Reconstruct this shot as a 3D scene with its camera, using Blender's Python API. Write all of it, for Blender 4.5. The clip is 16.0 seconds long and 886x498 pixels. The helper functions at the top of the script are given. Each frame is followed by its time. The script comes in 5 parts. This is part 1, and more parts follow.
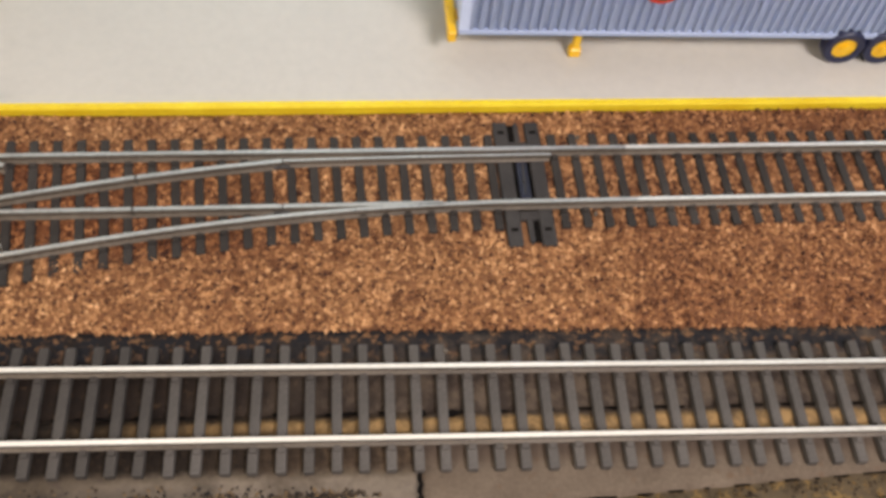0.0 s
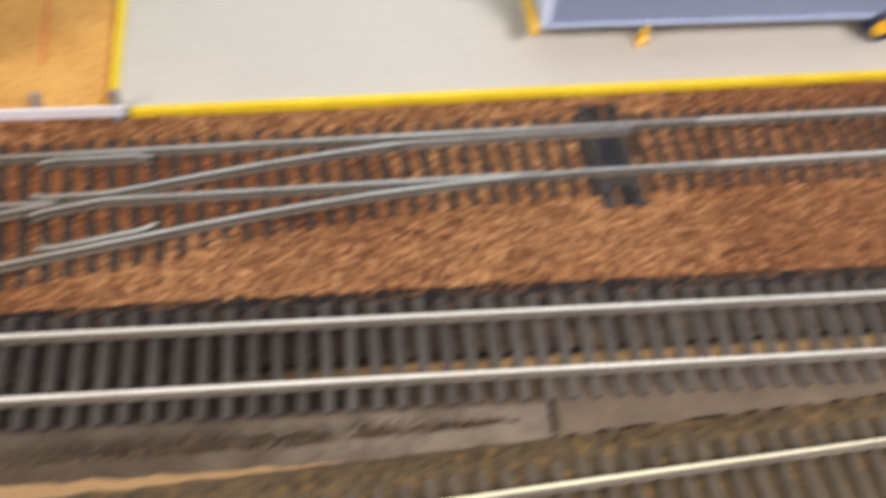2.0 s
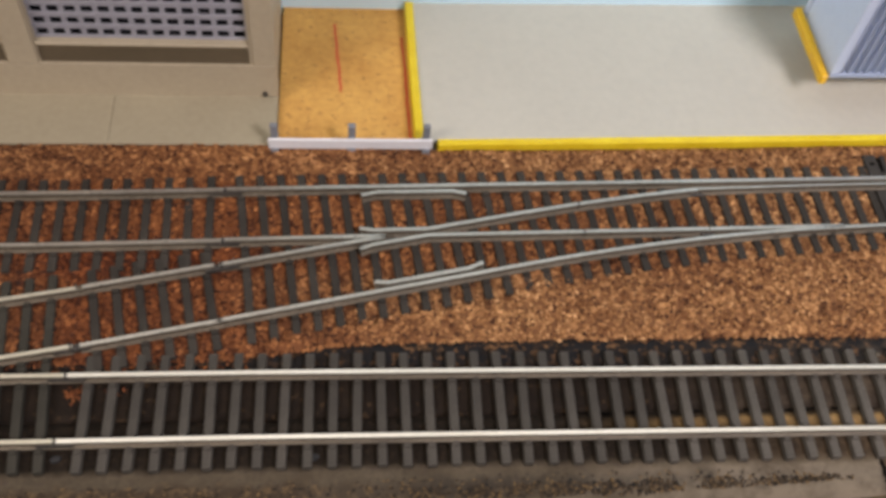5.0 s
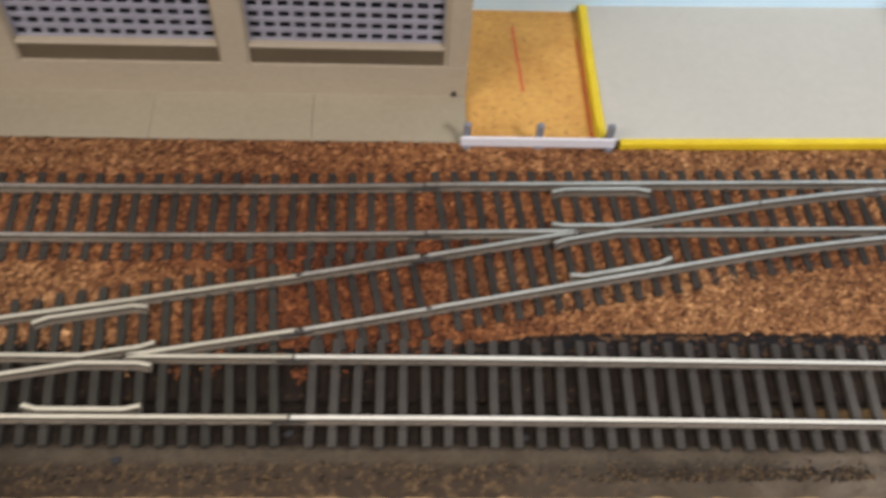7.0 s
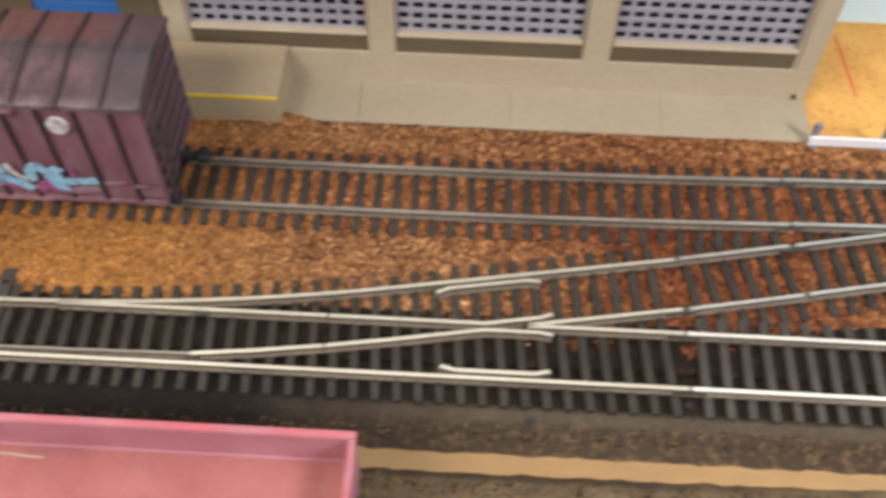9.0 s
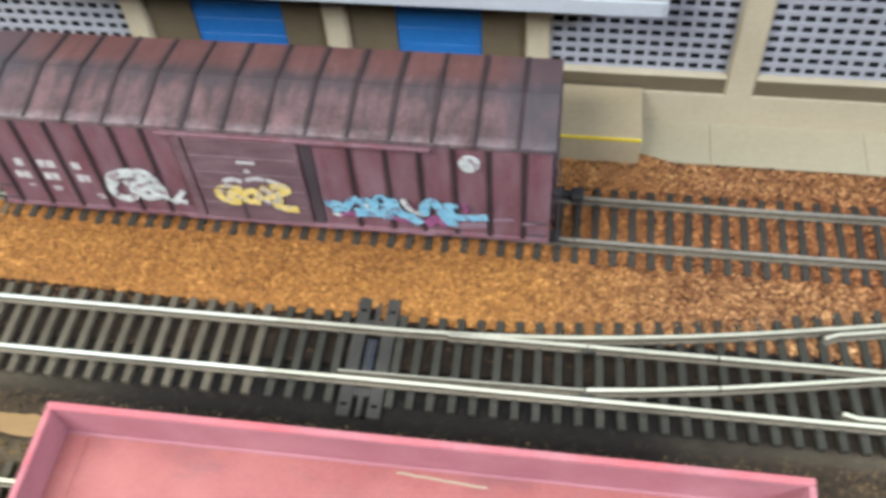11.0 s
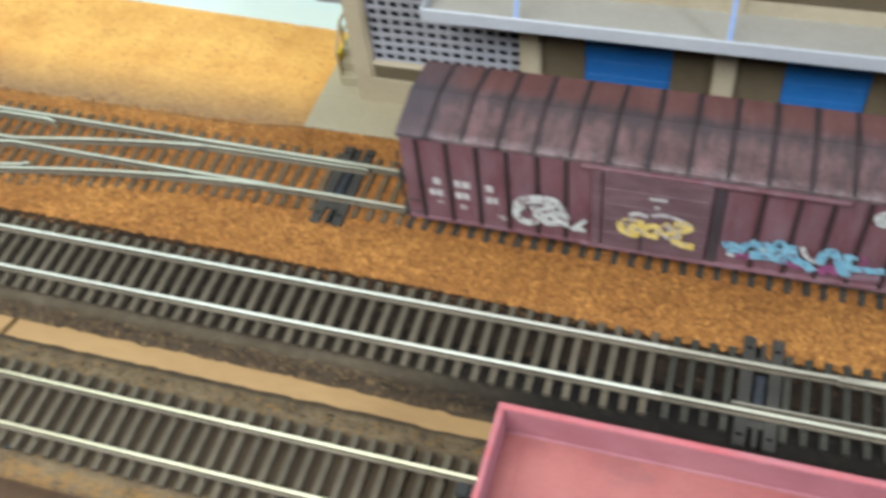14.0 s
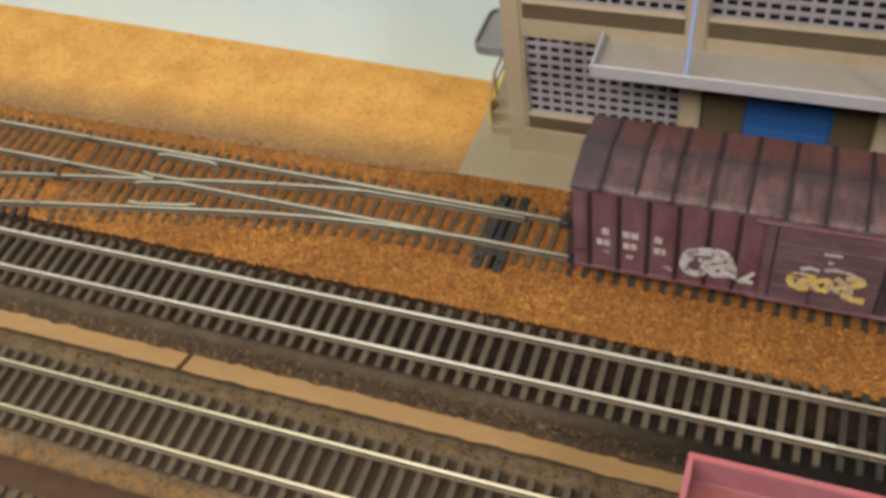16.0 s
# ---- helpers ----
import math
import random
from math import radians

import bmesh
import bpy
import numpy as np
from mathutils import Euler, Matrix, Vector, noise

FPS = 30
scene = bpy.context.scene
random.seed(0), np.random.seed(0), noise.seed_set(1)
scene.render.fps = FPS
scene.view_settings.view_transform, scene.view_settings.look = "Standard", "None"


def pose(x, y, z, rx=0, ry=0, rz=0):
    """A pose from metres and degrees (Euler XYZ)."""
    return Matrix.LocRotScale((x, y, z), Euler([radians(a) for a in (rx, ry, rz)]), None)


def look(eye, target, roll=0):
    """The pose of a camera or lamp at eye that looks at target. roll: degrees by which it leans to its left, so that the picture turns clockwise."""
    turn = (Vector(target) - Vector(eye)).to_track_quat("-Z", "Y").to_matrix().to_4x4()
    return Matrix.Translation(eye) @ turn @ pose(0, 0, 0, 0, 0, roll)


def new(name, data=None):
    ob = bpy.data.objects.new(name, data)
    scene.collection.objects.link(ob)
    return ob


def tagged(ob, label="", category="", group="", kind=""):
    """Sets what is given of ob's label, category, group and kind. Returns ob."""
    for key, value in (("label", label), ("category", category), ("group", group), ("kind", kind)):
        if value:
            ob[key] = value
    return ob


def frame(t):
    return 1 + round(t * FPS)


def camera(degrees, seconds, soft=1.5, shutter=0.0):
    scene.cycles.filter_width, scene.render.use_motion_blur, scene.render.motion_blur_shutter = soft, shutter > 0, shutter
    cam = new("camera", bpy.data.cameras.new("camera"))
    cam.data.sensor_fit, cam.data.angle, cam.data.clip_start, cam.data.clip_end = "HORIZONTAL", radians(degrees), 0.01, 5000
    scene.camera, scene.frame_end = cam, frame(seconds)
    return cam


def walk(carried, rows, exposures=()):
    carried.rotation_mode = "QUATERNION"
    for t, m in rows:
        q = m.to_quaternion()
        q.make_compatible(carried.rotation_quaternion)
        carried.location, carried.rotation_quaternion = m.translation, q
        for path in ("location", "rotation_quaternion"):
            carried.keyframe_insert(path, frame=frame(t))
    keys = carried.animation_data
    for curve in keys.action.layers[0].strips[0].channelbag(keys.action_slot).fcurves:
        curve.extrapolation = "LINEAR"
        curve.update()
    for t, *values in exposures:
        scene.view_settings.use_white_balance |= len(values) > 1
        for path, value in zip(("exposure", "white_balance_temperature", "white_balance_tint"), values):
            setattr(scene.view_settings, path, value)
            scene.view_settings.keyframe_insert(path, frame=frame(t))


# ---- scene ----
cam = camera(47.9, 16.0, soft=3.6, shutter=0.9)
PATH = [
    (0, (0.188, -0.094, 0.212), (0.396, 0.982, -1.461), 8.9),
    (0.5, (0.185, -0.098, 0.216), (0.396, 0.982, -1.454), 9.0),
    (0.6, (0.1824, -0.1003, 0.2168), (0.388, 0.985, -1.458), 8.8),
    (0.7, (0.1786, -0.1036, 0.2179), (0.392, 0.988, -1.457), 8.7),
    (0.8, (0.1744, -0.1074, 0.2191), (0.381, 0.993, -1.459), 8.2),
    (0.9, (0.1706, -0.1107, 0.2202), (0.369, 0.996, -1.434), 7.6),
    (1, (0.168, -0.113, 0.221), (0.376, 0.999, -1.427), 7.8),
    (1.5, (0.171, -0.124, 0.22), (0.35, 1.037, -1.399), 5.7),
    (1.9, (0.1566, -0.1274, 0.2192), (0.39, 1.042, -1.363), 6.5),
    (1.967, (0.154, -0.128, 0.219), (0.389, 1.043, -1.371), 6.37),
    (2, (0.154, -0.128, 0.219), (0.374, 1.043, -1.388), 5.8),
    (2.033, (0.154, -0.128, 0.219), (0.358, 1.043, -1.407), 5.18),
    (2.1, (0.1497, -0.1254, 0.2201), (0.358, 1.036, -1.462), 5.5),
    (2.2, (0.1435, -0.1216, 0.2216), (0.4, 1.025, -1.447), 6.7),
    (2.3, (0.1365, -0.1174, 0.2234), (0.433, 1.012, -1.395), 6.5),
    (2.4, (0.1303, -0.1136, 0.2249), (0.457, 1.001, -1.382), 6.8),
    (2.5, (0.126, -0.111, 0.226), (0.457, 0.994, -1.408), 6.6),
    (2.6, (0.1224, -0.1098, 0.2262), (0.447, 0.996, -1.428), 6.7),
    (2.7, (0.117, -0.108, 0.2264), (0.431, 1.0, -1.442), 6.8),
    (2.8, (0.111, -0.106, 0.2266), (0.412, 1.004, -1.434), 7.7),
    (2.9, (0.1056, -0.1042, 0.2268), (0.413, 1.008, -1.429), 9.1),
    (3, (0.102, -0.103, 0.227), (0.393, 1.01, -1.409), 9.5),
    (3.1, (0.099, -0.103, 0.226), (0.378, 1.017, -1.393), 9.6),
    (3.2, (0.096, -0.103, 0.225), (0.361, 1.024, -1.405), 9.3),
    (5.3, (0.068, -0.109, 0.234), (0.236, 1.009, -1.416), 7.0),
    (5.5, (0.066, -0.107, 0.238), (0.207, 0.991, -1.427), 6.1),
    (6, (0.049, -0.109, 0.239), (0.18, 1.0, -1.421), 5.7),
    (6.5, (0.038, -0.112, 0.242), (0.144, 0.997, -1.419), 4.7),
    (7, (0.03, -0.114, 0.243), (0.11, 0.987, -1.425), 4.1),
    (7.5, (0.013, -0.121, 0.245), (0.05, 0.991, -1.417), 3.6),
    (8, (-0.005, -0.124, 0.25), (-0.059, 1.0, -1.404), 0.7),
    (8.2, (-0.018, -0.128, 0.247), (-0.057, 1.02, -1.391), 1.4),
    (10.3, (-0.118, -0.141, 0.246), (-0.185, 1.02, -1.381), -0.2),
    (10.4, (-0.127, -0.1415, 0.246), (-0.187, 1.029, -1.365), -0.1),
    (10.467, (-0.136, -0.142, 0.246), (-0.168, 1.038, -1.368), 1.24),
    (10.5, (-0.136, -0.142, 0.246), (-0.197, 1.038, -1.368), 0.1),
    (10.533, (-0.136, -0.142, 0.246), (-0.226, 1.038, -1.368), -1.04),
    (10.6, (-0.1374, -0.1426, 0.2469), (-0.262, 1.039, -1.345), -0.6),
    (10.7, (-0.1394, -0.1435, 0.2483), (-0.308, 1.041, -1.34), -1.7),
    (10.8, (-0.1416, -0.1445, 0.2497), (-0.361, 1.042, -1.347), -3.0),
    (10.9, (-0.1436, -0.1454, 0.2511), (-0.376, 1.044, -1.344), -4.1),
    (11, (-0.145, -0.146, 0.252), (-0.388, 1.045, -1.336), -4.8),
    (11.1, (-0.1464, -0.1469, 0.2522), (-0.399, 1.042, -1.339), -4.8),
    (11.2, (-0.1484, -0.1483, 0.2524), (-0.404, 1.038, -1.343), -4.8),
    (11.3, (-0.1506, -0.1497, 0.2526), (-0.412, 1.034, -1.347), -4.8),
    (11.4, (-0.1526, -0.1511, 0.2528), (-0.41, 1.03, -1.342), -4.8),
    (11.5, (-0.154, -0.152, 0.253), (-0.433, 1.027, -1.338), -4.8),
    (11.6, (-0.1563, -0.1531, 0.2535), (-0.448, 1.026, -1.348), -5.0),
    (11.7, (-0.1596, -0.1546, 0.2541), (-0.476, 1.024, -1.351), -5.2),
    (11.8, (-0.1634, -0.1564, 0.2549), (-0.489, 1.022, -1.336), -5.4),
    (11.9, (-0.1667, -0.1579, 0.2555), (-0.491, 1.02, -1.322), -5.6),
    (12, (-0.169, -0.159, 0.256), (-0.501, 1.019, -1.326), -5.8),
    (12.5, (-0.181, -0.162, 0.262), (-0.545, 1.017, -1.311), -6.3),
    (13, (-0.195, -0.168, 0.261), (-0.587, 1.006, -1.31), -6.3),
    (13.5, (-0.209, -0.172, 0.269), (-0.653, 1.004, -1.287), -7.3),
    (14, (-0.224, -0.177, 0.276), (-0.718, 1.008, -1.258), -8.1),
    (14.5, (-0.235, -0.182, 0.283), (-0.78, 1.003, -1.233), -9.0),
    (15, (-0.243, -0.186, 0.289), (-0.817, 0.997, -1.218), -9.6),
    (15.5, (-0.253, -0.19, 0.292), (-0.848, 0.996, -1.204), -9.9),
    (16, (-0.261, -0.192, 0.292), (-0.861, 1.01, -1.19), -9.9),
]
EXPOSURES = [(0.0, -0.40, 6750, 19), (1.0, -0.34, 6750, 19), (2.0, -0.24, 6650, 19), (2.5, -0.32, 6450, 17), (3.0, -0.45, 6350, 18), (3.2, -0.52, 6900, 20), (5.5, -0.64, 6750, 17), (6.0, -0.67, 8300, 22), (6.6, -0.61, 6450, 16), (7.5, -0.50, 6600, 16), (8.0, -0.37, 7000, 17), (10.3, 0.36, 5600, 4), (10.5, 0.38, 5550, 2), (11.5, 0.42, 5700, 1), (13.0, 0.30, 5600, 0), (14.0, 0.02, 5700, 1), (14.5, -0.17, 6050, 3), (15.0, -0.41, 6450, 8), (15.5, -0.60, 6700, 10), (16.0, -0.61, 6950, 13)]
walk(cam, [(t, look(eye, target, roll)) for t, eye, target, roll in PATH], EXPOSURES)

# ---- world, lamps ----
world = bpy.data.worlds.new("room_air")
scene.world = world
world.use_nodes = True
world.node_tree.nodes["Background"].inputs[0].default_value = (0.9, 0.95, 1.0, 1)
world.node_tree.nodes["Background"].inputs[1].default_value = 0.15


# area lamps out of view, assumed from shadows; the front two hang in mid-air
def unseen_lamp(place, size_x, size_y, watts, colour):
    data = bpy.data.lights.new("unseen_lamp", "AREA")
    data.shape, data.size, data.size_y, data.energy, data.color = "RECTANGLE", size_x, size_y, watts, colour
    ob = new("unseen_lamp", data)
    ob.matrix_world = pose(*place)
    return ob


unseen_lamp((0.52, -0.42, 0.66), 0.25, 0.20, 12.5, (0.97, 0.96, 1.0))
unseen_lamp((-0.66, -0.42, 0.66), 0.75, 0.35, 14.5, (1.0, 0.94, 0.85))
# added behind the layout so that the railheads catch a highlight
unseen_lamp((-0.10, 0.62, 1.38), 2.1, 0.95, 14, (1.0, 0.96, 0.88))


# ---- materials ----
def nodes_of(name):
    m = bpy.data.materials.new(name)
    m.use_nodes = True
    return m, m.node_tree.nodes, m.node_tree.links


def ramp(n, stops):
    r = n.new("ShaderNodeValToRGB")
    while len(r.color_ramp.elements) < len(stops):
        r.color_ramp.elements.new(0.5)
    for e, (p, c) in zip(r.color_ramp.elements, stops):
        e.position, e.color = p, (*c, 1) if len(c) == 3 else c
    return r


def noise_node(n, l, vec, scale, detail=4, rough=0.6):
    t = n.new("ShaderNodeTexNoise")
    t.inputs["Scale"].default_value, t.inputs["Detail"].default_value, t.inputs["Roughness"].default_value = scale, detail, rough
    l.new(vec, t.inputs["Vector"])
    return t.outputs["Fac"]


def mix(n, l, fac, a, b, mode="MIX"):
    m = n.new("ShaderNodeMix")
    m.data_type, m.blend_type = "RGBA", mode
    for sock, val in ((m.inputs[0], fac), (m.inputs[6], a), (m.inputs[7], b)):
        if isinstance(val, (int, float)):
            sock.default_value = val
        elif isinstance(val, tuple):
            sock.default_value = (*val, 1)
        else:
            l.new(val, sock)
    return m.outputs[2]


def math_node(n, l, op, a, b):
    m = n.new("ShaderNodeMath")
    m.operation = op
    for sock, val in zip(m.inputs, (a, b)):
        if isinstance(val, (int, float)):
            sock.default_value = val
        else:
            l.new(val, sock)
    return m.outputs[0]


def surface(name, dark, light, coarse=60, fine=900, rough=0.7, metal=0.0, bump=0.15, vary=0.0, island=0.0, spec=0.4,
            spots=None, spot_scale=500, spot_edge=0.62, stretch=(1, 1, 1), extra=None):
    """Two noises mixed between two colours, spots of a third, bump, a random shift for each piece."""
    m, n, l = nodes_of(name)
    b = n["Principled BSDF"]
    tc = n.new("ShaderNodeTexCoord").outputs["Object"]
    mp = n.new("ShaderNodeMapping")
    mp.inputs["Scale"].default_value = stretch
    l.new(tc, mp.inputs["Vector"])
    vec = mp.outputs["Vector"]
    big, small = noise_node(n, l, vec, coarse), noise_node(n, l, vec, fine, 3)
    fac = math_node(n, l, "ADD", math_node(n, l, "MULTIPLY", big, 0.6), math_node(n, l, "MULTIPLY", small, 0.4))
    r = ramp(n, [(0.36, dark), (0.64, light)])
    l.new(fac, r.inputs[0])
    col = r.outputs[0]
    if spots:
        s = ramp(n, [(spot_edge - 0.03, (0, 0, 0)), (spot_edge + 0.05, (1, 1, 1))])
        l.new(noise_node(n, l, vec, spot_scale, 2), s.inputs[0])
        col = mix(n, l, s.outputs[0], col, spots)
    if extra:
        col = extra(n, l, tc, col)
    for amount, node, socket in ((vary, "ShaderNodeObjectInfo", "Random"), (island, "ShaderNodeNewGeometry", "Random Per Island")):
        if amount:
            rr = ramp(n, [(0, (1 - amount,) * 3), (1, (1 + amount,) * 3)])
            rr.color_ramp.elements[1].color = (1, 1, 1, 1)
            l.new(n.new(node).outputs[socket], rr.inputs[0])
            col = mix(n, l, 1.0, col, rr.outputs[0], "MULTIPLY")
    l.new(col, b.inputs["Base Color"])
    rv = ramp(n, [(0.3, (max(0, rough - 0.1),) * 3), (0.7, (min(1, rough + 0.1),) * 3)])
    l.new(small, rv.inputs[0])
    l.new(rv.outputs[0], b.inputs["Roughness"])
    b.inputs["Metallic"].default_value = metal
    b.inputs["Specular IOR Level"].default_value = spec
    if bump:
        bp = n.new("ShaderNodeBump")
        bp.inputs["Strength"].default_value, bp.inputs["Distance"].default_value = bump, 0.0006
        l.new(small, bp.inputs["Height"])
        l.new(bp.outputs[0], b.inputs["Normal"])
    return m


def axis_mask(n, l, tc, axis, lo, hi, wobble=0.02, scale=90):
    """A soft, ragged step along one axis of the layout."""
    sep = n.new("ShaderNodeSeparateXYZ")
    l.new(tc, sep.inputs[0])
    w = math_node(n, l, "MULTIPLY", math_node(n, l, "SUBTRACT", noise_node(n, l, tc, scale, 5, 0.7), 0.5), wobble)
    v = math_node(n, l, "ADD", sep.outputs[axis], w)
    mr = n.new("ShaderNodeMapRange")
    mr.inputs["From Min"].default_value, mr.inputs["From Max"].default_value = lo, hi
    l.new(v, mr.inputs["Value"])
    return mr.outputs[0]


def speckle(n, l, tc, scale, lo, hi):
    r = ramp(n, [(lo, (0, 0, 0)), (hi, (1, 1, 1))])
    l.new(noise_node(n, l, tc, scale, 4, 0.7), r.inputs[0])
    return r.outputs[0]


def between(n, l, tc, axis, a, b, edge, wobble, scale):
    """A ragged band along an axis."""
    return math_node(n, l, "MULTIPLY", axis_mask(n, l, tc, axis, a - edge, a + edge, wobble, scale), axis_mask(n, l, tc, axis, b + edge, b - edge, wobble, scale))


def ochre_seam(n, l, tc, col):
    """Brown grime under the sleepers, with a worn ochre strip beside the seam."""
    sleeper_band = axis_mask(n, l, tc, 1, -0.0150, -0.0128, 0.003, 220)
    col = mix(n, l, math_node(n, l, "MULTIPLY", sleeper_band, 0.75), col, (0.080, 0.055, 0.038))
    ochre = between(n, l, tc, 1, -0.0082, -0.0034, 0.0006, 0.0024, 260)
    return mix(n, l, math_node(n, l, "MULTIPLY", ochre, 0.9), col, mix(n, l, speckle(n, l, tc, 180, 0.36, 0.58), (0.120, 0.075, 0.034), (0.34, 0.205, 0.080)))


def shoulder(n, l, tc, col):
    """Grime and painted shade under sleepers, brown outer-edge grit, the gondola's shadow painted black."""
    col = mix(n, l, math_node(n, l, "MULTIPLY", speckle(n, l, tc, 48, 0.42, 0.60), 0.5), col, (0.055, 0.040, 0.025))
    grit = mix(n, l, speckle(n, l, tc, 420, 0.50, 0.66), (0.042, 0.028, 0.018), (0.150, 0.095, 0.045))
    edge = math_node(n, l, "MULTIPLY", axis_mask(n, l, tc, 1, -0.0182, -0.0206, 0.006, 150), axis_mask(n, l, tc, 0, 0.11, 0.05, 0.05, 60))
    col = mix(n, l, math_node(n, l, "MULTIPLY", edge, 0.80), col, grit)
    line = math_node(n, l, "MULTIPLY", math_node(n, l, "MULTIPLY", between(n, l, tc, 1, -0.0228, -0.0188, 0.0010, 0.007, 130), speckle(n, l, tc, 210, 0.36, 0.52)), axis_mask(n, l, tc, 0, 0.06, 0.10, 0.03, 60))
    col = mix(n, l, math_node(n, l, "MULTIPLY", line, 0.7), col, (0.030, 0.025, 0.020))
    # brown floor darkened further, the shade between sleepers put into its colour
    sleeper_band = axis_mask(n, l, tc, 1, -0.0162, -0.0142, 0.003, 240)
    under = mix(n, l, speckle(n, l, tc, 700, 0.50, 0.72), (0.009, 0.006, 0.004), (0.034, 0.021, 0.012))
    col = mix(n, l, math_node(n, l, "MULTIPLY", sleeper_band, 0.92), col, under)
    # paler towards the crack, with brown dust between the sleepers there
    pale = math_node(n, l, "MULTIPLY", axis_mask(n, l, tc, 0, 0.118, 0.170, 0.04, 60), math_node(n, l, "MULTIPLY", axis_mask(n, l, tc, 1, -0.0160, -0.0175, 0.003, 200), speckle(n, l, tc, 90, 0.25, 0.55)))
    col = mix(n, l, math_node(n, l, "MULTIPLY", pale, 0.6), col, (0.235, 0.190, 0.140))
    brown = math_node(n, l, "MULTIPLY", axis_mask(n, l, tc, 0, 0.150, 0.210, 0.04, 60), axis_mask(n, l, tc, 1, -0.0170, -0.0150, 0.003, 240))
    col = mix(n, l, math_node(n, l, "MULTIPLY", brown, 0.7), col, mix(n, l, speckle(n, l, tc, 260, 0.40, 0.60), (0.050, 0.034, 0.022), (0.150, 0.100, 0.058)))
    ochre = math_node(n, l, "MULTIPLY", between(n, l, tc, 1, -0.0080, -0.0036, 0.0006, 0.0028, 260), axis_mask(n, l, tc, 0, 0.125, 0.185, 0.05, 70))
    col = mix(n, l, math_node(n, l, "MULTIPLY", ochre, 0.9), col, mix(n, l, speckle(n, l, tc, 180, 0.36, 0.58), (0.110, 0.068, 0.030), (0.34, 0.205, 0.080)))
    # gondola's cast shadow painted on the shoulder: a faint wide tone, then near black
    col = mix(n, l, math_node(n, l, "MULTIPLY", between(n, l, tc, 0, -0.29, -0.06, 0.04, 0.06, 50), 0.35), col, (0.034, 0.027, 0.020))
    gondola_shadow = math_node(n, l, "MULTIPLY", between(n, l, tc, 0, -0.295, -0.095, 0.030, 0.05, 60), axis_mask(n, l, tc, 1, -0.0262, -0.0238, 0.002, 200))
    return mix(n, l, math_node(n, l, "MULTIPLY", gondola_shadow, 0.88), col, mix(n, l, speckle(n, l, tc, 400, 0.52, 0.72), (0.007, 0.006, 0.006), (0.024, 0.019, 0.014)))


def front_tan(n, l, tc, col):
    """Olive-tan bare patch where the front track swings in."""
    # dark brown floor of the front track, shade between sleepers painted in
    sleeper_band = math_node(n, l, "MULTIPLY", between(n, l, tc, 1, -0.0742, -0.0430, 0.0010, 0.003, 240), axis_mask(n, l, tc, 0, 0.08, 0.0, 0.06, 60))
    col = mix(n, l, math_node(n, l, "MULTIPLY", sleeper_band, 0.82), col, (0.030, 0.021, 0.014))
    ochre = math_node(n, l, "MULTIPLY", between(n, l, tc, 1, -0.0830, -0.0772, 0.0012, 0.006, 150), speckle(n, l, tc, 200, 0.40, 0.62))
    col = mix(n, l, math_node(n, l, "MULTIPLY", ochre, 0.65), col, (0.24, 0.130, 0.040))
    # red-brown groove beyond the ochre, with its shadow painted in
    groove_shade = between(n, l, tc, 1, -0.0945, -0.0828, 0.0012, 0.004, 150)
    col = mix(n, l, math_node(n, l, "MULTIPLY", groove_shade, 0.8), col, (0.060, 0.032, 0.020))
    # shadow at the bed's steep far edge, painted as a dark rim
    rim = math_node(n, l, "MULTIPLY", axis_mask(n, l, tc, 1, -0.0366, -0.0352, 0.002, 200), axis_mask(n, l, tc, 0, 0.04, -0.02, 0.03, 60))
    col = mix(n, l, math_node(n, l, "MULTIPLY", rim, 0.7), col, (0.028, 0.020, 0.014))
    m = axis_mask(n, l, tc, 0, 0.06, 0.16, 0.08, 70)
    col = mix(n, l, math_node(n, l, "MULTIPLY", m, 0.7), col, (0.078, 0.056, 0.029))
    crumbs = math_node(n, l, "MULTIPLY", m, speckle(n, l, tc, 300, 0.54, 0.62))
    col = mix(n, l, math_node(n, l, "MULTIPLY", crumbs, 0.75), col, (0.22, 0.135, 0.045))
    clods = math_node(n, l, "MULTIPLY", m, speckle(n, l, tc, 190, 0.56, 0.64))
    return mix(n, l, math_node(n, l, "MULTIPLY", clods, 0.7), col, (0.050, 0.036, 0.022))


def bed_rust(n, l, tc, col):
    """Brown grime between the rails, black paint along the far edge, a little grit from the ballast."""
    brown = mix(n, l, speckle(n, l, tc, 130, 0.42, 0.62), (0.046, 0.033, 0.024), (0.120, 0.088, 0.059))
    col = mix(n, l, math_node(n, l, "MULTIPLY", axis_mask(n, l, tc, 0, 0.150, 0.215, 0.05, 50), 0.85), col, brown)
    col = mix(n, l, math_node(n, l, "MULTIPLY", axis_mask(n, l, tc, 1, 0.0105, 0.0130, 0.004, 200), math_node(n, l, "MULTIPLY", speckle(n, l, tc, 170, 0.30, 0.56), axis_mask(n, l, tc, 0, -0.22, -0.06, 0.06, 50))), col, (0.013, 0.013, 0.014))
    grit = math_node(n, l, "MULTIPLY", axis_mask(n, l, tc, 1, 0.008, 0.019, 0.007, 300), speckle(n, l, tc, 430, 0.54, 0.61))
    return mix(n, l, math_node(n, l, "MULTIPLY", grit, 0.85), col, (0.22, 0.112, 0.048))


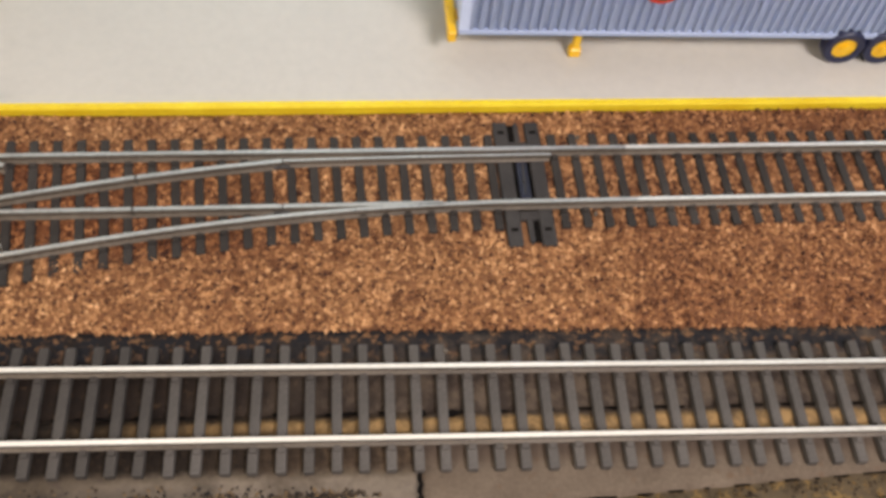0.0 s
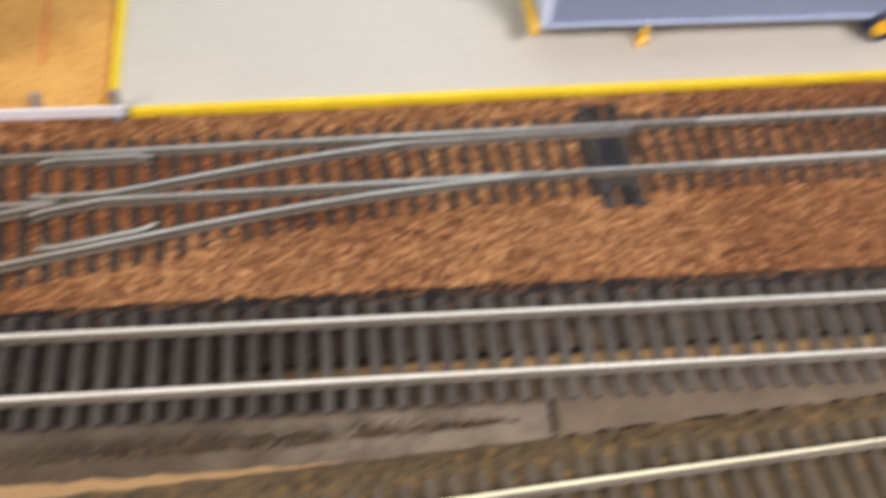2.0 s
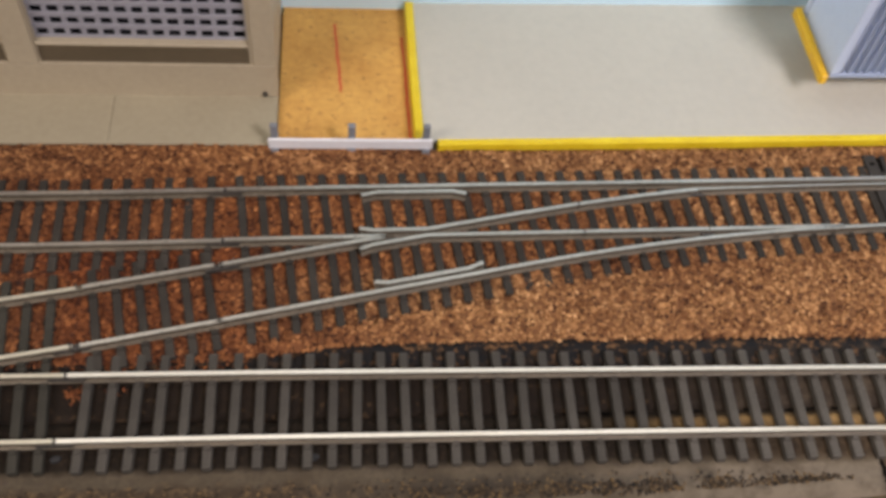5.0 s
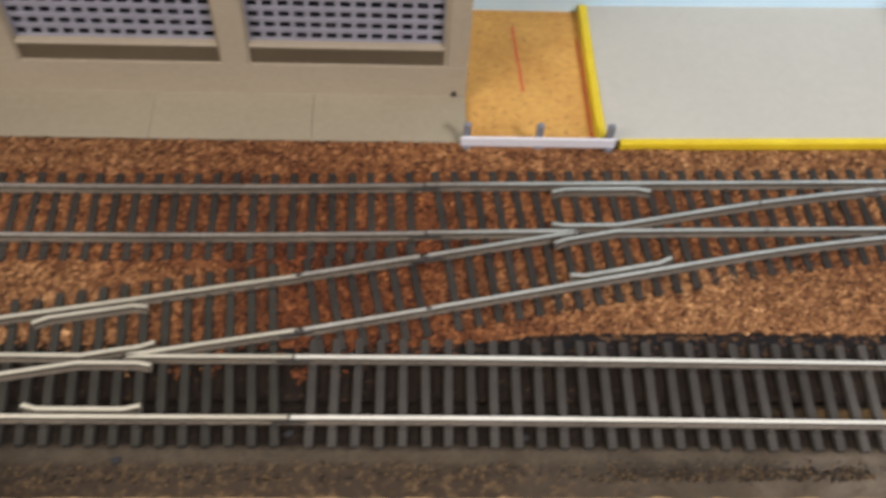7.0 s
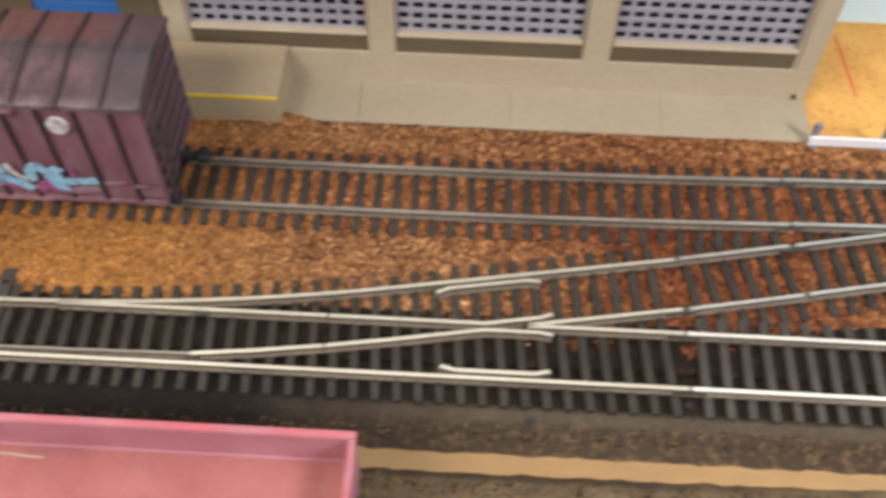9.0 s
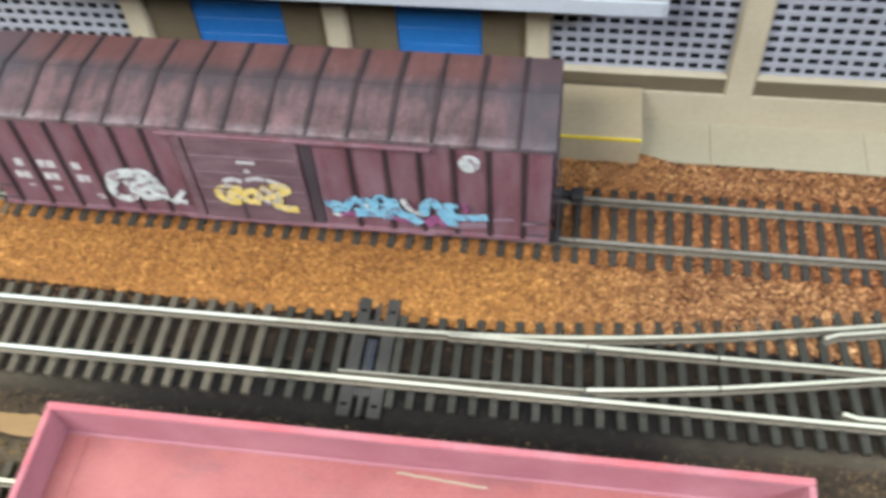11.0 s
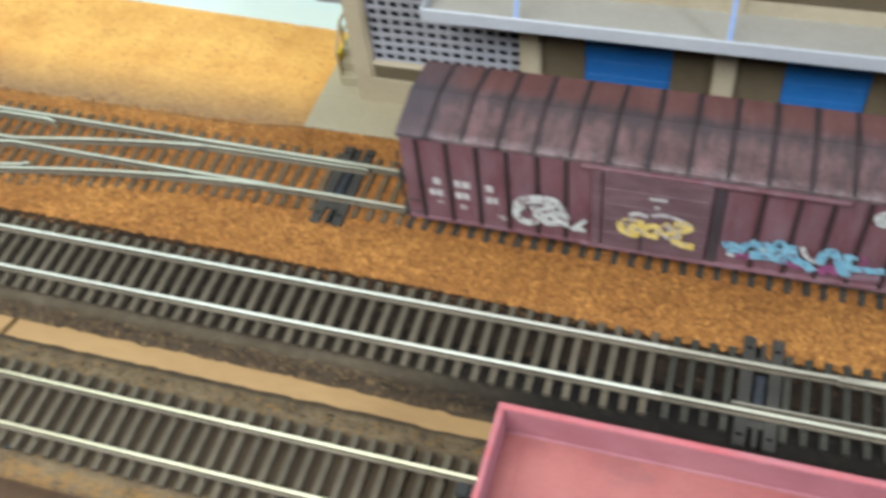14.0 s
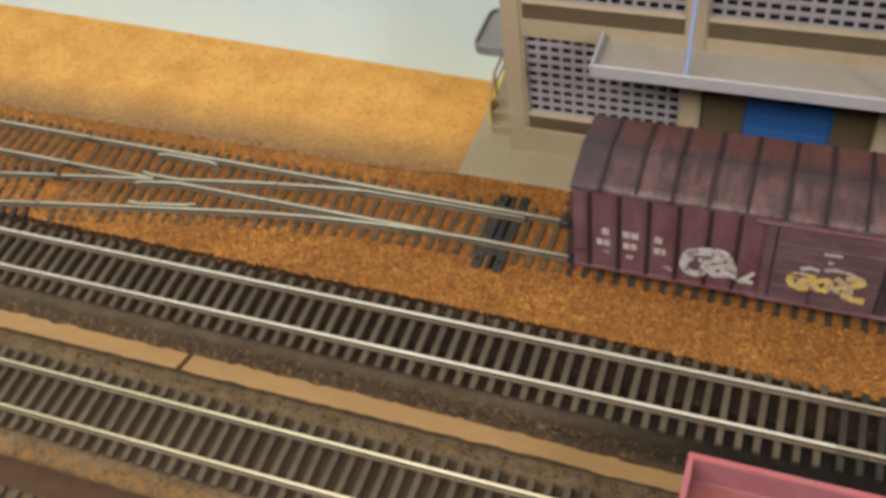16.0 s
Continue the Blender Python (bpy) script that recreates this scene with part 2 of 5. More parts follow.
def cork_stain(n, l, tc, col):
    """Brown ballast dust on the near strip of the cork."""
    m = math_node(n, l, "MULTIPLY", axis_mask(n, l, tc, 1, 0.112, 0.086, 0.012, 60), axis_mask(n, l, tc, 0, -0.37, -0.385, 0.0, 30))
    dust = mix(n, l, speckle(n, l, tc, 420, 0.42, 0.62), (0.17, 0.098, 0.050), (0.27, 0.160, 0.078))
    return mix(n, l, math_node(n, l, "MULTIPLY", m, 0.9), col, dust)


def ballast_patches(n, l, tc, col):
    """Slow drift between pale and dark batches of granules."""
    g = ramp(n, [(0.0, (0.14, 0.08, 0.07)), (0.30, (0.62, 0.54, 0.50)), (0.75, (1.12, 1.09, 1.05)), (0.92, (1.40, 1.44, 1.46)), (1.0, (1.75, 1.90, 2.10))])
    l.new(n.new("ShaderNodeNewGeometry").outputs["Random Per Island"], g.inputs[0])
    col = mix(n, l, 1.0, col, g.outputs[0], "MULTIPLY")
    r = ramp(n, [(0.38, (0.72, 0.65, 0.62)), (0.60, (1, 1, 1))])
    l.new(noise_node(n, l, tc, 14, 3), r.inputs[0])
    col = mix(n, l, 1.0, col, r.outputs[0], "MULTIPLY")
    # glued granules are darker along the siding and the crossover, darker too past its turnout
    track_stain = math_node(n, l, "MULTIPLY", between(n, l, tc, 1, 0.040, 0.0725, 0.003, 0.008, 120), axis_mask(n, l, tc, 0, 0.19, 0.13, 0.05, 30))
    col = mix(n, l, math_node(n, l, "MULTIPLY", track_stain, 0.8), col, mix(n, l, 1.0, col, (0.72, 0.53, 0.40), "MULTIPLY"))
    # these two tones also hold the dimmer light at mid-layout
    glued_dim_crossover = math_node(n, l, "MULTIPLY", between(n, l, tc, 0, -0.030, 0.050, 0.030, 0.08, 40), axis_mask(n, l, tc, 1, 0.056, 0.046, 0.010, 90))
    col = mix(n, l, math_node(n, l, "MULTIPLY", glued_dim_crossover, 0.75), col, mix(n, l, 1.0, col, (0.66, 0.42, 0.28), "MULTIPLY"))
    glued_dim_middle = between(n, l, tc, 0, -0.030, 0.070, 0.035, 0.07, 35)
    col = mix(n, l, math_node(n, l, "MULTIPLY", glued_dim_middle, 0.6), col, mix(n, l, 1.0, col, (0.72, 0.53, 0.40), "MULTIPLY"))
    # shaded stretch west of the crossover, painted over the granules
    middle_shade = between(n, l, tc, 0, -0.165, 0.0, 0.030, 0.06, 35)
    col = mix(n, l, math_node(n, l, "MULTIPLY", middle_shade, 0.9), col, mix(n, l, 1.0, col, (0.83, 0.81, 0.80), "MULTIPLY"))
    west = axis_mask(n, l, tc, 0, -0.10, -0.16, 0.06, 30)
    col = mix(n, l, math_node(n, l, "MULTIPLY", west, 0.40), col, (0.32, 0.165, 0.070))
    col = mix(n, l, west, col, mix(n, l, 1.0, col, (1.05, 0.95, 0.57), "MULTIPLY"))
    east = axis_mask(n, l, tc, 0, 0.215, 0.275, 0.06, 30)
    return mix(n, l, math_node(n, l, "MULTIPLY", east, 0.5), col, mix(n, l, 1.0, col, (0.66, 0.52, 0.46), "MULTIPLY"))


def crumb_mix(*stops):
    """A colour for each crumb out of a few."""
    def tint(n, l, tc, col):
        g = ramp(n, [(i / len(stops), c) for i, c in enumerate(stops)])
        g.color_ramp.interpolation = "CONSTANT"
        l.new(n.new("ShaderNodeNewGeometry").outputs["Random Per Island"], g.inputs[0])
        return mix(n, l, 1.0, col, g.outputs[0], "MULTIPLY")
    return tint


M = {}
M["sleeper"] = surface("sleeper_plastic", (0.049, 0.044, 0.038), (0.090, 0.081, 0.069), 40, 1200, 0.75, vary=0.22, bump=0.1, spec=0.15)
# paler copy of the sleeper plastic for the main track's east end
M["sleeper_pale"] = surface("sleeper_plastic_pale", (0.068, 0.061, 0.052), (0.124, 0.112, 0.096), 40, 1200, 0.75, vary=0.22, bump=0.1, spec=0.15)
M["sleeper_dark"] = surface("sleeper_plastic_dirty", (0.030, 0.026, 0.022), (0.062, 0.054, 0.045), 40, 1200, 0.8, vary=0.25, bump=0.1, spec=0.15)
M["sleeper_olive"] = surface("sleeper_plastic_olive", (0.031, 0.029, 0.023), (0.062, 0.057, 0.046), 50, 1200, 0.8, vary=0.25, bump=0.1, spec=0.15)
M["sleeper_dusty"] = surface("sleeper_plastic_brown_dust", (0.090, 0.063, 0.038), (0.160, 0.113, 0.068), 120, 1200, 0.85, vary=0.3, bump=0.2, spec=0.12)
M["headblock"] = surface("black_headblock_plastic", (0.033, 0.030, 0.027), (0.060, 0.055, 0.049), 60, 1200, 0.75, bump=0.1, spec=0.15)
M["spring_housing"] = surface("blue_black_glossy_plastic", (0.012, 0.013, 0.020), (0.024, 0.026, 0.040), 60, 900, 0.4, bump=0.03, spec=0.4)
M["sleeper_brown"] = surface("sleeper_plastic_dusty", (0.078, 0.065, 0.048), (0.140, 0.116, 0.083), 50, 1200, 0.8, vary=0.25, bump=0.1, spec=0.15)
# railhead tones differ by track, partly painting the reflections each one catches
M["rail_top"] = surface("nickel_silver_railhead", (0.76, 0.72, 0.62), (0.93, 0.90, 0.80), 25, 900, 0.38, metal=0.68, bump=0.03)
M["rail_side"] = surface("grimy_rail_side", (0.085, 0.068, 0.048), (0.185, 0.152, 0.110), 30, 900, 0.6, metal=0.2, bump=0.1)
M["rail_turnout"] = surface("beige_turnout_railhead", (0.62, 0.57, 0.46), (0.82, 0.77, 0.63), 25, 900, 0.42, metal=0.88, bump=0.03)
M["rail_cream"] = surface("cream_railhead", (0.76, 0.70, 0.48), (0.94, 0.89, 0.66), 25, 900, 0.4, metal=0.75, bump=0.03)
M["rail_dull"] = surface("dull_railhead", (0.50, 0.46, 0.40), (0.76, 0.72, 0.64), 25, 900, 0.36, metal=0.9, bump=0.04)
M["blade"] = surface("dull_point_blade", (0.28, 0.25, 0.20), (0.46, 0.42, 0.35), 25, 900, 0.5, metal=0.8, bump=0.04)
M["joiner"] = surface("dark_rail_joiner", (0.06, 0.055, 0.05), (0.12, 0.11, 0.10), 60, 900, 0.5, metal=0.6)
M["ballast"] = surface("brown_cork_ballast", (0.235, 0.101, 0.036), (0.585, 0.325, 0.138), 260, 1500, 0.8, bump=0.3, spec=0.35, extra=ballast_patches)
# kept near black so the colour also holds the shade between sleepers
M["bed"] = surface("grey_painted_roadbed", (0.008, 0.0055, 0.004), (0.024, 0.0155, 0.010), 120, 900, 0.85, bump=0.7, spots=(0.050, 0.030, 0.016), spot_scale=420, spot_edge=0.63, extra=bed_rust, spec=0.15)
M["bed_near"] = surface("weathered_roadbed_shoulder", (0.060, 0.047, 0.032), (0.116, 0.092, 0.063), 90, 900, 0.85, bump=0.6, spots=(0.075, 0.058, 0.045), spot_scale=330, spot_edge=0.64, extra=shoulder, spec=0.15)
M["bed_tan"] = surface("bare_grey_tan_board", (0.092, 0.068, 0.046), (0.160, 0.122, 0.084), 70, 1100, 0.8, bump=0.4, spots=(0.12, 0.08, 0.05), spot_scale=240, spot_edge=0.66, extra=ochre_seam, spec=0.15)
M["bed_c"] = surface("brown_grey_roadbed", (0.062, 0.045, 0.029), (0.170, 0.124, 0.074), 110, 800, 0.85, bump=0.7, spots=(0.19, 0.105, 0.03), spot_scale=520, spot_edge=0.62, extra=front_tan, spec=0.15)
M["crumb"] = surface("torn_roadbed_crumb", (0.7, 0.7, 0.7), (1, 1, 1), 200, 1500, 0.85, bump=0.3, spec=0.15, extra=crumb_mix((0.020, 0.018, 0.016), (0.034, 0.027, 0.021), (0.060, 0.042, 0.027), (0.085, 0.062, 0.040), (0.170, 0.108, 0.050)))
M["crumb_tan"] = surface("yellow_brown_crumb", (0.7, 0.7, 0.7), (1, 1, 1), 200, 1500, 0.85, bump=0.3, spec=0.15, extra=crumb_mix((0.034, 0.024, 0.015), (0.060, 0.043, 0.024), (0.090, 0.062, 0.030), (0.165, 0.102, 0.038), (0.080, 0.057, 0.031)))
M["board"] = surface("bare_tan_plywood", (0.250, 0.149, 0.061), (0.335, 0.209, 0.091), 18, 500, 0.7, bump=0.1, stretch=(0.25, 1, 1))
# black stands for the shade down cracks, slots and the throwbar pit
M["crack"] = surface("gap_shade_black", (0.003, 0.003, 0.003), (0.012, 0.010, 0.008), 200, 1200, 0.95, bump=0.3, spec=0.03)
M["cork"] = surface("orange_tan_cork_sheet", (0.53, 0.260, 0.060), (0.73, 0.41, 0.108), 45, 420, 0.8, bump=0.5, spots=(0.42, 0.205, 0.058), spot_scale=520, spot_edge=0.63, extra=cork_stain)
M["lot"] = surface("beige_grey_styrene", (0.51, 0.485, 0.415), (0.575, 0.545, 0.465), 10, 300, 0.45, bump=0.03)
M["yellow"] = surface("yellow_paint", (0.72, 0.50, 0.015), (0.85, 0.66, 0.03), 70, 700, 0.45, bump=0.05)
M["trailer_yellow"] = surface("orange_yellow_plastic", (0.85, 0.45, 0.01), (0.92, 0.56, 0.02), 60, 700, 0.35, bump=0.03)
M["red_line"] = surface("red_pencil", (0.55, 0.075, 0.03), (0.62, 0.13, 0.05), 200, 1500, 0.8)
M["concrete"] = surface("beige_concrete_styrene", (0.32, 0.275, 0.190), (0.39, 0.34, 0.238), 14, 500, 0.6, bump=0.05)
M["dock"] = surface("warm_beige_dock_styrene", (0.35, 0.275, 0.170), (0.43, 0.345, 0.220), 14, 500, 0.6, bump=0.05)
M["wall_paint"] = surface("cream_beige_paint", (0.385, 0.32, 0.225), (0.46, 0.39, 0.28), 16, 500, 0.55, bump=0.05)
M["grid"] = surface("pale_blue_grey_glazing_bar", (0.285, 0.28, 0.315), (0.355, 0.35, 0.39), 30, 700, 0.5, bump=0.03)
# grey-brown darkened to hold the shade under sills and canopy
M["taupe"] = surface("grey_brown_panel", (0.095, 0.072, 0.043), (0.135, 0.102, 0.064), 20, 500, 0.6, bump=0.05)
M["blue_door"] = surface("blue_painted_door", (0.022, 0.105, 0.33), (0.032, 0.145, 0.42), 20, 500, 0.4, bump=0.04)
M["canopy"] = surface("light_grey_beige_canopy", (0.30, 0.28, 0.25), (0.37, 0.35, 0.315), 20, 500, 0.5, bump=0.04)
# bluish highlight along the canopy edges, put into their colour
M["canopy_edge"] = surface("blue_highlight_edge", (0.38, 0.39, 0.43), (0.46, 0.47, 0.51), 20, 500, 0.4, bump=0.03)
M["side_canopy"] = surface("grey_canopy", (0.22, 0.22, 0.23), (0.30, 0.30, 0.31), 20, 500, 0.5, bump=0.03)
M["rod"] = surface("pale_blue_rod", (0.26, 0.36, 0.66), (0.36, 0.46, 0.76), 20, 500, 0.4)
M["white"] = surface("white_plastic", (0.74, 0.74, 0.76), (0.82, 0.82, 0.84), 30, 600, 0.5, bump=0.05)
M["post"] = surface("grey_post_plastic", (0.17, 0.18, 0.20), (0.25, 0.26, 0.29), 30, 600, 0.5)
M["black"] = surface("black_plastic", (0.012, 0.012, 0.013), (0.03, 0.03, 0.032), 40, 700, 0.5)
M["tyre"] = surface("dark_blue_black_tyre", (0.010, 0.012, 0.035), (0.02, 0.025, 0.06), 40, 700, 0.45)
M["container"] = surface("grey_blue_container_plastic", (0.57, 0.67, 0.86), (0.65, 0.75, 0.92), 12, 400, 0.45, bump=0.03)
M["container_rail"] = surface("slate_blue_container_plastic", (0.36, 0.44, 0.60), (0.43, 0.51, 0.67), 12, 400, 0.45, bump=0.03)
M["graffiti_white"] = surface("white_spray_paint", (0.36, 0.36, 0.355), (0.64, 0.65, 0.64), 260, 1500, 0.7, spots=(0.24, 0.16, 0.18), spot_scale=420, spot_edge=0.58)
M["faded_print"] = surface("faded_white_print", (0.36, 0.32, 0.33), (0.60, 0.57, 0.57), 400, 1500, 0.7)
M["graffiti_yellow"] = surface("yellow_spray_paint", (0.58, 0.40, 0.08), (0.78, 0.62, 0.22), 260, 1500, 0.7, spots=(0.42, 0.36, 0.32), spot_scale=380, spot_edge=0.57)
M["graffiti_blue"] = surface("light_blue_spray_paint", (0.13, 0.33, 0.48), (0.30, 0.53, 0.66), 260, 1500, 0.7, spots=(0.15, 0.12, 0.19), spot_scale=420, spot_edge=0.58)
M["graffiti_purple"] = surface("magenta_spray_paint", (0.20, 0.05, 0.14), (0.32, 0.10, 0.22), 260, 1500, 0.7)
M["overpaint"] = surface("faded_lilac_overpaint", (0.17, 0.10, 0.13), (0.27, 0.18, 0.22), 260, 1500, 0.75)
M["logo_red"] = surface("red_print", (0.66, 0.05, 0.02), (0.74, 0.08, 0.04), 100, 700, 0.5)
M["logo_green"] = surface("green_print", (0.01, 0.13, 0.06), (0.02, 0.19, 0.09), 100, 700, 0.5)
M["backdrop"] = surface("pale_blue_backdrop_paint", (0.62, 0.87, 1.0), (0.69, 0.91, 1.0), 3, 60, 0.8, bump=0)
M["room_wall"] = surface("greige_wall_paint", (0.26, 0.25, 0.235), (0.31, 0.30, 0.285), 2, 60, 0.9, bump=0)
M["room_floor"] = surface("grey_floor", (0.20, 0.19, 0.18), (0.26, 0.25, 0.24), 3, 60, 0.8, bump=0)
M["metal_wheel"] = surface("dark_metal_wheel", (0.10, 0.09, 0.08), (0.2, 0.18, 0.16), 60, 700, 0.45, metal=0.7)


def glass_pane():
    m, n, l = nodes_of("dark_window_glass")
    b = n["Principled BSDF"]
    b.inputs["Base Color"].default_value = (0.012, 0.012, 0.014, 1)
    b.inputs["Roughness"].default_value = 0.12
    return m


M["pane"] = glass_pane()


def ridge_soot(n, l, tc, col):
    """Soot along the ridge of the roof, fading in streaks towards the eaves."""
    sep = n.new("ShaderNodeSeparateXYZ")
    l.new(tc, sep.inputs[0])
    mp = n.new("ShaderNodeMapping")
    mp.inputs["Scale"].default_value = (170, 20, 20)
    l.new(tc, mp.inputs["Vector"])
    w = math_node(n, l, "MULTIPLY", math_node(n, l, "SUBTRACT", noise_node(n, l, mp.outputs["Vector"], 1.5, 5), 0.5), 0.016)
    mr = n.new("ShaderNodeMapRange")
    mr.inputs["From Min"].default_value, mr.inputs["From Max"].default_value = 0.0060, 0.0008
    l.new(math_node(n, l, "ADD", math_node(n, l, "ABSOLUTE", sep.outputs[1], 0), w), mr.inputs["Value"])
    col = mix(n, l, math_node(n, l, "MULTIPLY", mr.outputs[0], 0.75), col, (0.048, 0.037, 0.042))
    col = mix(n, l, math_node(n, l, "MULTIPLY", speckle(n, l, tc, 150, 0.50, 0.66), 0.55), col, (0.046, 0.030, 0.032))
    # the far slope is coloured redder for facing away from the light
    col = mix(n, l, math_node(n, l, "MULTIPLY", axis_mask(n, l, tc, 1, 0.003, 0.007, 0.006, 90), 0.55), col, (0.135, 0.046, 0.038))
    # shadow lines beside each seam, painted into the roof
    near = math_node(n, l, "PINGPONG", math_node(n, l, "ADD", sep.outputs[0], 0.3152 - 0.2375 + 0.01196 * 4), 0.01196 / 2)
    w = math_node(n, l, "MULTIPLY", math_node(n, l, "SUBTRACT", noise_node(n, l, mp.outputs["Vector"], 2.5, 5), 0.5), 0.0035)
    seams = n.new("ShaderNodeMapRange")
    seams.inputs["From Min"].default_value, seams.inputs["From Max"].default_value = 0.0018, 0.0006
    l.new(math_node(n, l, "ADD", near, w), seams.inputs["Value"])
    col = mix(n, l, math_node(n, l, "MULTIPLY", seams.outputs[0], 0.75), col, (0.034, 0.025, 0.027))
    # paint rubbed pale along the eaves
    worn = math_node(n, l, "MULTIPLY", axis_mask(n, l, tc, 1, -0.0148, -0.0178, 0.004, 260), speckle(n, l, tc, 160, 0.36, 0.60))
    col = mix(n, l, math_node(n, l, "MULTIPLY", worn, 0.55), col, (0.30, 0.24, 0.25))
    # blue-grey soot over the panel at each end
    ends = n.new("ShaderNodeMapRange")
    ends.inputs["From Min"].default_value, ends.inputs["From Max"].default_value = 0.068, 0.080
    l.new(math_node(n, l, "ABSOLUTE", sep.outputs[0], 0), ends.inputs["Value"])
    return mix(n, l, math_node(n, l, "MULTIPLY", ends.outputs[0], 0.6), col, (0.060, 0.052, 0.064))


def weathered(name, dark, light, grime, streak=(60, 60, 14), amount=0.8, edge=0.5, more=None):
    """Paint with dark streaks of weathering that run down the car."""
    def streaks(n, l, tc, col):
        mp = n.new("ShaderNodeMapping")
        mp.inputs["Scale"].default_value = streak
        l.new(tc, mp.inputs["Vector"])
        r = ramp(n, [(edge - 0.12, (0, 0, 0)), (edge + 0.2, (1, 1, 1))])
        l.new(noise_node(n, l, mp.outputs["Vector"], 1.6, 6, 0.65), r.inputs[0])
        col = mix(n, l, math_node(n, l, "MULTIPLY", r.outputs[0], amount), col, grime)
        return more(n, l, tc, col) if more else col
    return surface(name, dark, light, 50, 900, 0.72, bump=0.12, vary=0.12, extra=streaks)


M["box_side"] = weathered("weathered_oxide_red_paint", (0.120, 0.042, 0.053), (0.200, 0.086, 0.104), (0.225, 0.150, 0.180), (150, 150, 30), 0.6, 0.5)
M["box_door"] = weathered("faded_mauve_door_paint", (0.13, 0.070, 0.082), (0.215, 0.132, 0.152), (0.085, 0.046, 0.054), (60, 60, 200), 0.6, 0.5)
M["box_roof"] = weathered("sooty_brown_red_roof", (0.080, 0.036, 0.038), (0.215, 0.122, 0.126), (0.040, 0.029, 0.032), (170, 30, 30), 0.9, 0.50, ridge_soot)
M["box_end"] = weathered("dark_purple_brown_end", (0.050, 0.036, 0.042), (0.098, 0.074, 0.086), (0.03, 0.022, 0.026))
# side posts and roof seams near black, their shadow sides put into the colour
M["box_post"] = weathered("post_and_seam_shade_paint", (0.030, 0.016, 0.019), (0.062, 0.034, 0.038), (0.02, 0.014, 0.016))
M["gondola"] = weathered("faded_pink_red_paint", (0.35, 0.132, 0.162), (0.44, 0.205, 0.235), (0.26, 0.10, 0.125), (22, 40, 40), 0.5, 0.60)
M["gondola_floor"] = weathered("smudged_pink_floor_paint", (0.30, 0.090, 0.087), (0.38, 0.142, 0.131), (0.14, 0.080, 0.092), (26, 46, 46), 0.8, 0.61)
M["gondola_rim"] = weathered("worn_red_pink_rim", (0.34, 0.110, 0.132), (0.43, 0.180, 0.205), (0.48, 0.07, 0.075), (40, 60, 60), 0.6, 0.5)


# ---- building helpers ----
def part(name, bm, material, parent=None, label=""):
    """Link a bmesh as one mesh object under a thing or a part."""
    me = bpy.data.meshes.new(name)
    bm.to_mesh(me)
    bm.free()
    for mm in (material if isinstance(material, (list, tuple)) else [material]):
        me.materials.append(mm)
    ob = new(name, me)
    if parent is not None:
        ob.parent = parent
    if label:
        tagged(ob, label)
    return ob


def thing(name, label, category, at=(0, 0, 0), turn=0, group="", kind=""):
    ob = new(name)
    ob.empty_display_size = 0.01
    ob.matrix_basis = pose(*at, 0, 0, turn)
    return tagged(ob, label, category, group, kind)


def box(bm, x0, x1, y0, y1, z0, z1, bevel=0.0, seg=1):
    vs = [bm.verts.new((x, y, z)) for x in (x0, x1) for y in (y0, y1) for z in (z0, z1)]
    fs = [bm.faces.new([vs[i] for i in q]) for q in ((0, 1, 3, 2), (4, 6, 7, 5), (0, 4, 5, 1), (2, 3, 7, 6), (0, 2, 6, 4), (1, 5, 7, 3))]
    if bevel:
        es = {e for f in fs for e in f.edges}
        bmesh.ops.bevel(bm, geom=list(es), offset=bevel, segments=seg, affect="EDGES", profile=0.5)
    return bm


def block(name, x0, x1, y0, y1, z0, z1, material, parent=None, bevel=0.0, label=""):
    return part(name, box(bmesh.new(), x0, x1, y0, y1, z0, z1, bevel), material, parent, label)


def cyl(bm, centre, r, depth, axis="y", seg=20, r2=None):
    rot = {"x": Matrix.Rotation(radians(90), 4, "Y"), "y": Matrix.Rotation(radians(90), 4, "X"), "z": Matrix.Identity(4)}[axis]
    bmesh.ops.create_cone(bm, cap_ends=True, segments=seg, radius1=r, radius2=r if r2 is None else r2, depth=depth,
                          matrix=Matrix.Translation(centre) @ rot)
    return bm


def sweep(bm, pts, profile, mats=None):
    """Draw a closed profile of (across, up) along a level path of (x, y, z)."""
    rings, p = [], [Vector(q) for q in pts]
    for i, q in enumerate(p):
        d = (p[min(i + 1, len(p) - 1)] - p[max(i - 1, 0)])
        d.z = 0
        d.normalize()
        side = Vector((-d.y, d.x, 0))
        rings.append([bm.verts.new(q + side * a + Vector((0, 0, b))) for a, b in profile])
    k = len(profile)
    for r0, r1 in zip(rings, rings[1:]):
        for j in range(k):
            f = bm.faces.new((r0[j], r0[(j + 1) % k], r1[(j + 1) % k], r1[j]))
            if mats:
                f.material_index = mats[j]
    bm.faces.new(rings[0][::-1])
    bm.faces.new(rings[-1])
    bmesh.ops.recalc_face_normals(bm, faces=bm.faces)
    return bm


def tube(bm, a, b, r, seg=8):
    a, b = Vector(a), Vector(b)
    m = Matrix.Translation((a + b) / 2) @ (b - a).to_track_quat("Z", "Y").to_matrix().to_4x4()
    bmesh.ops.create_cone(bm, cap_ends=True, segments=seg, radius1=r, radius2=r, depth=(b - a).length, matrix=m)
    return bm


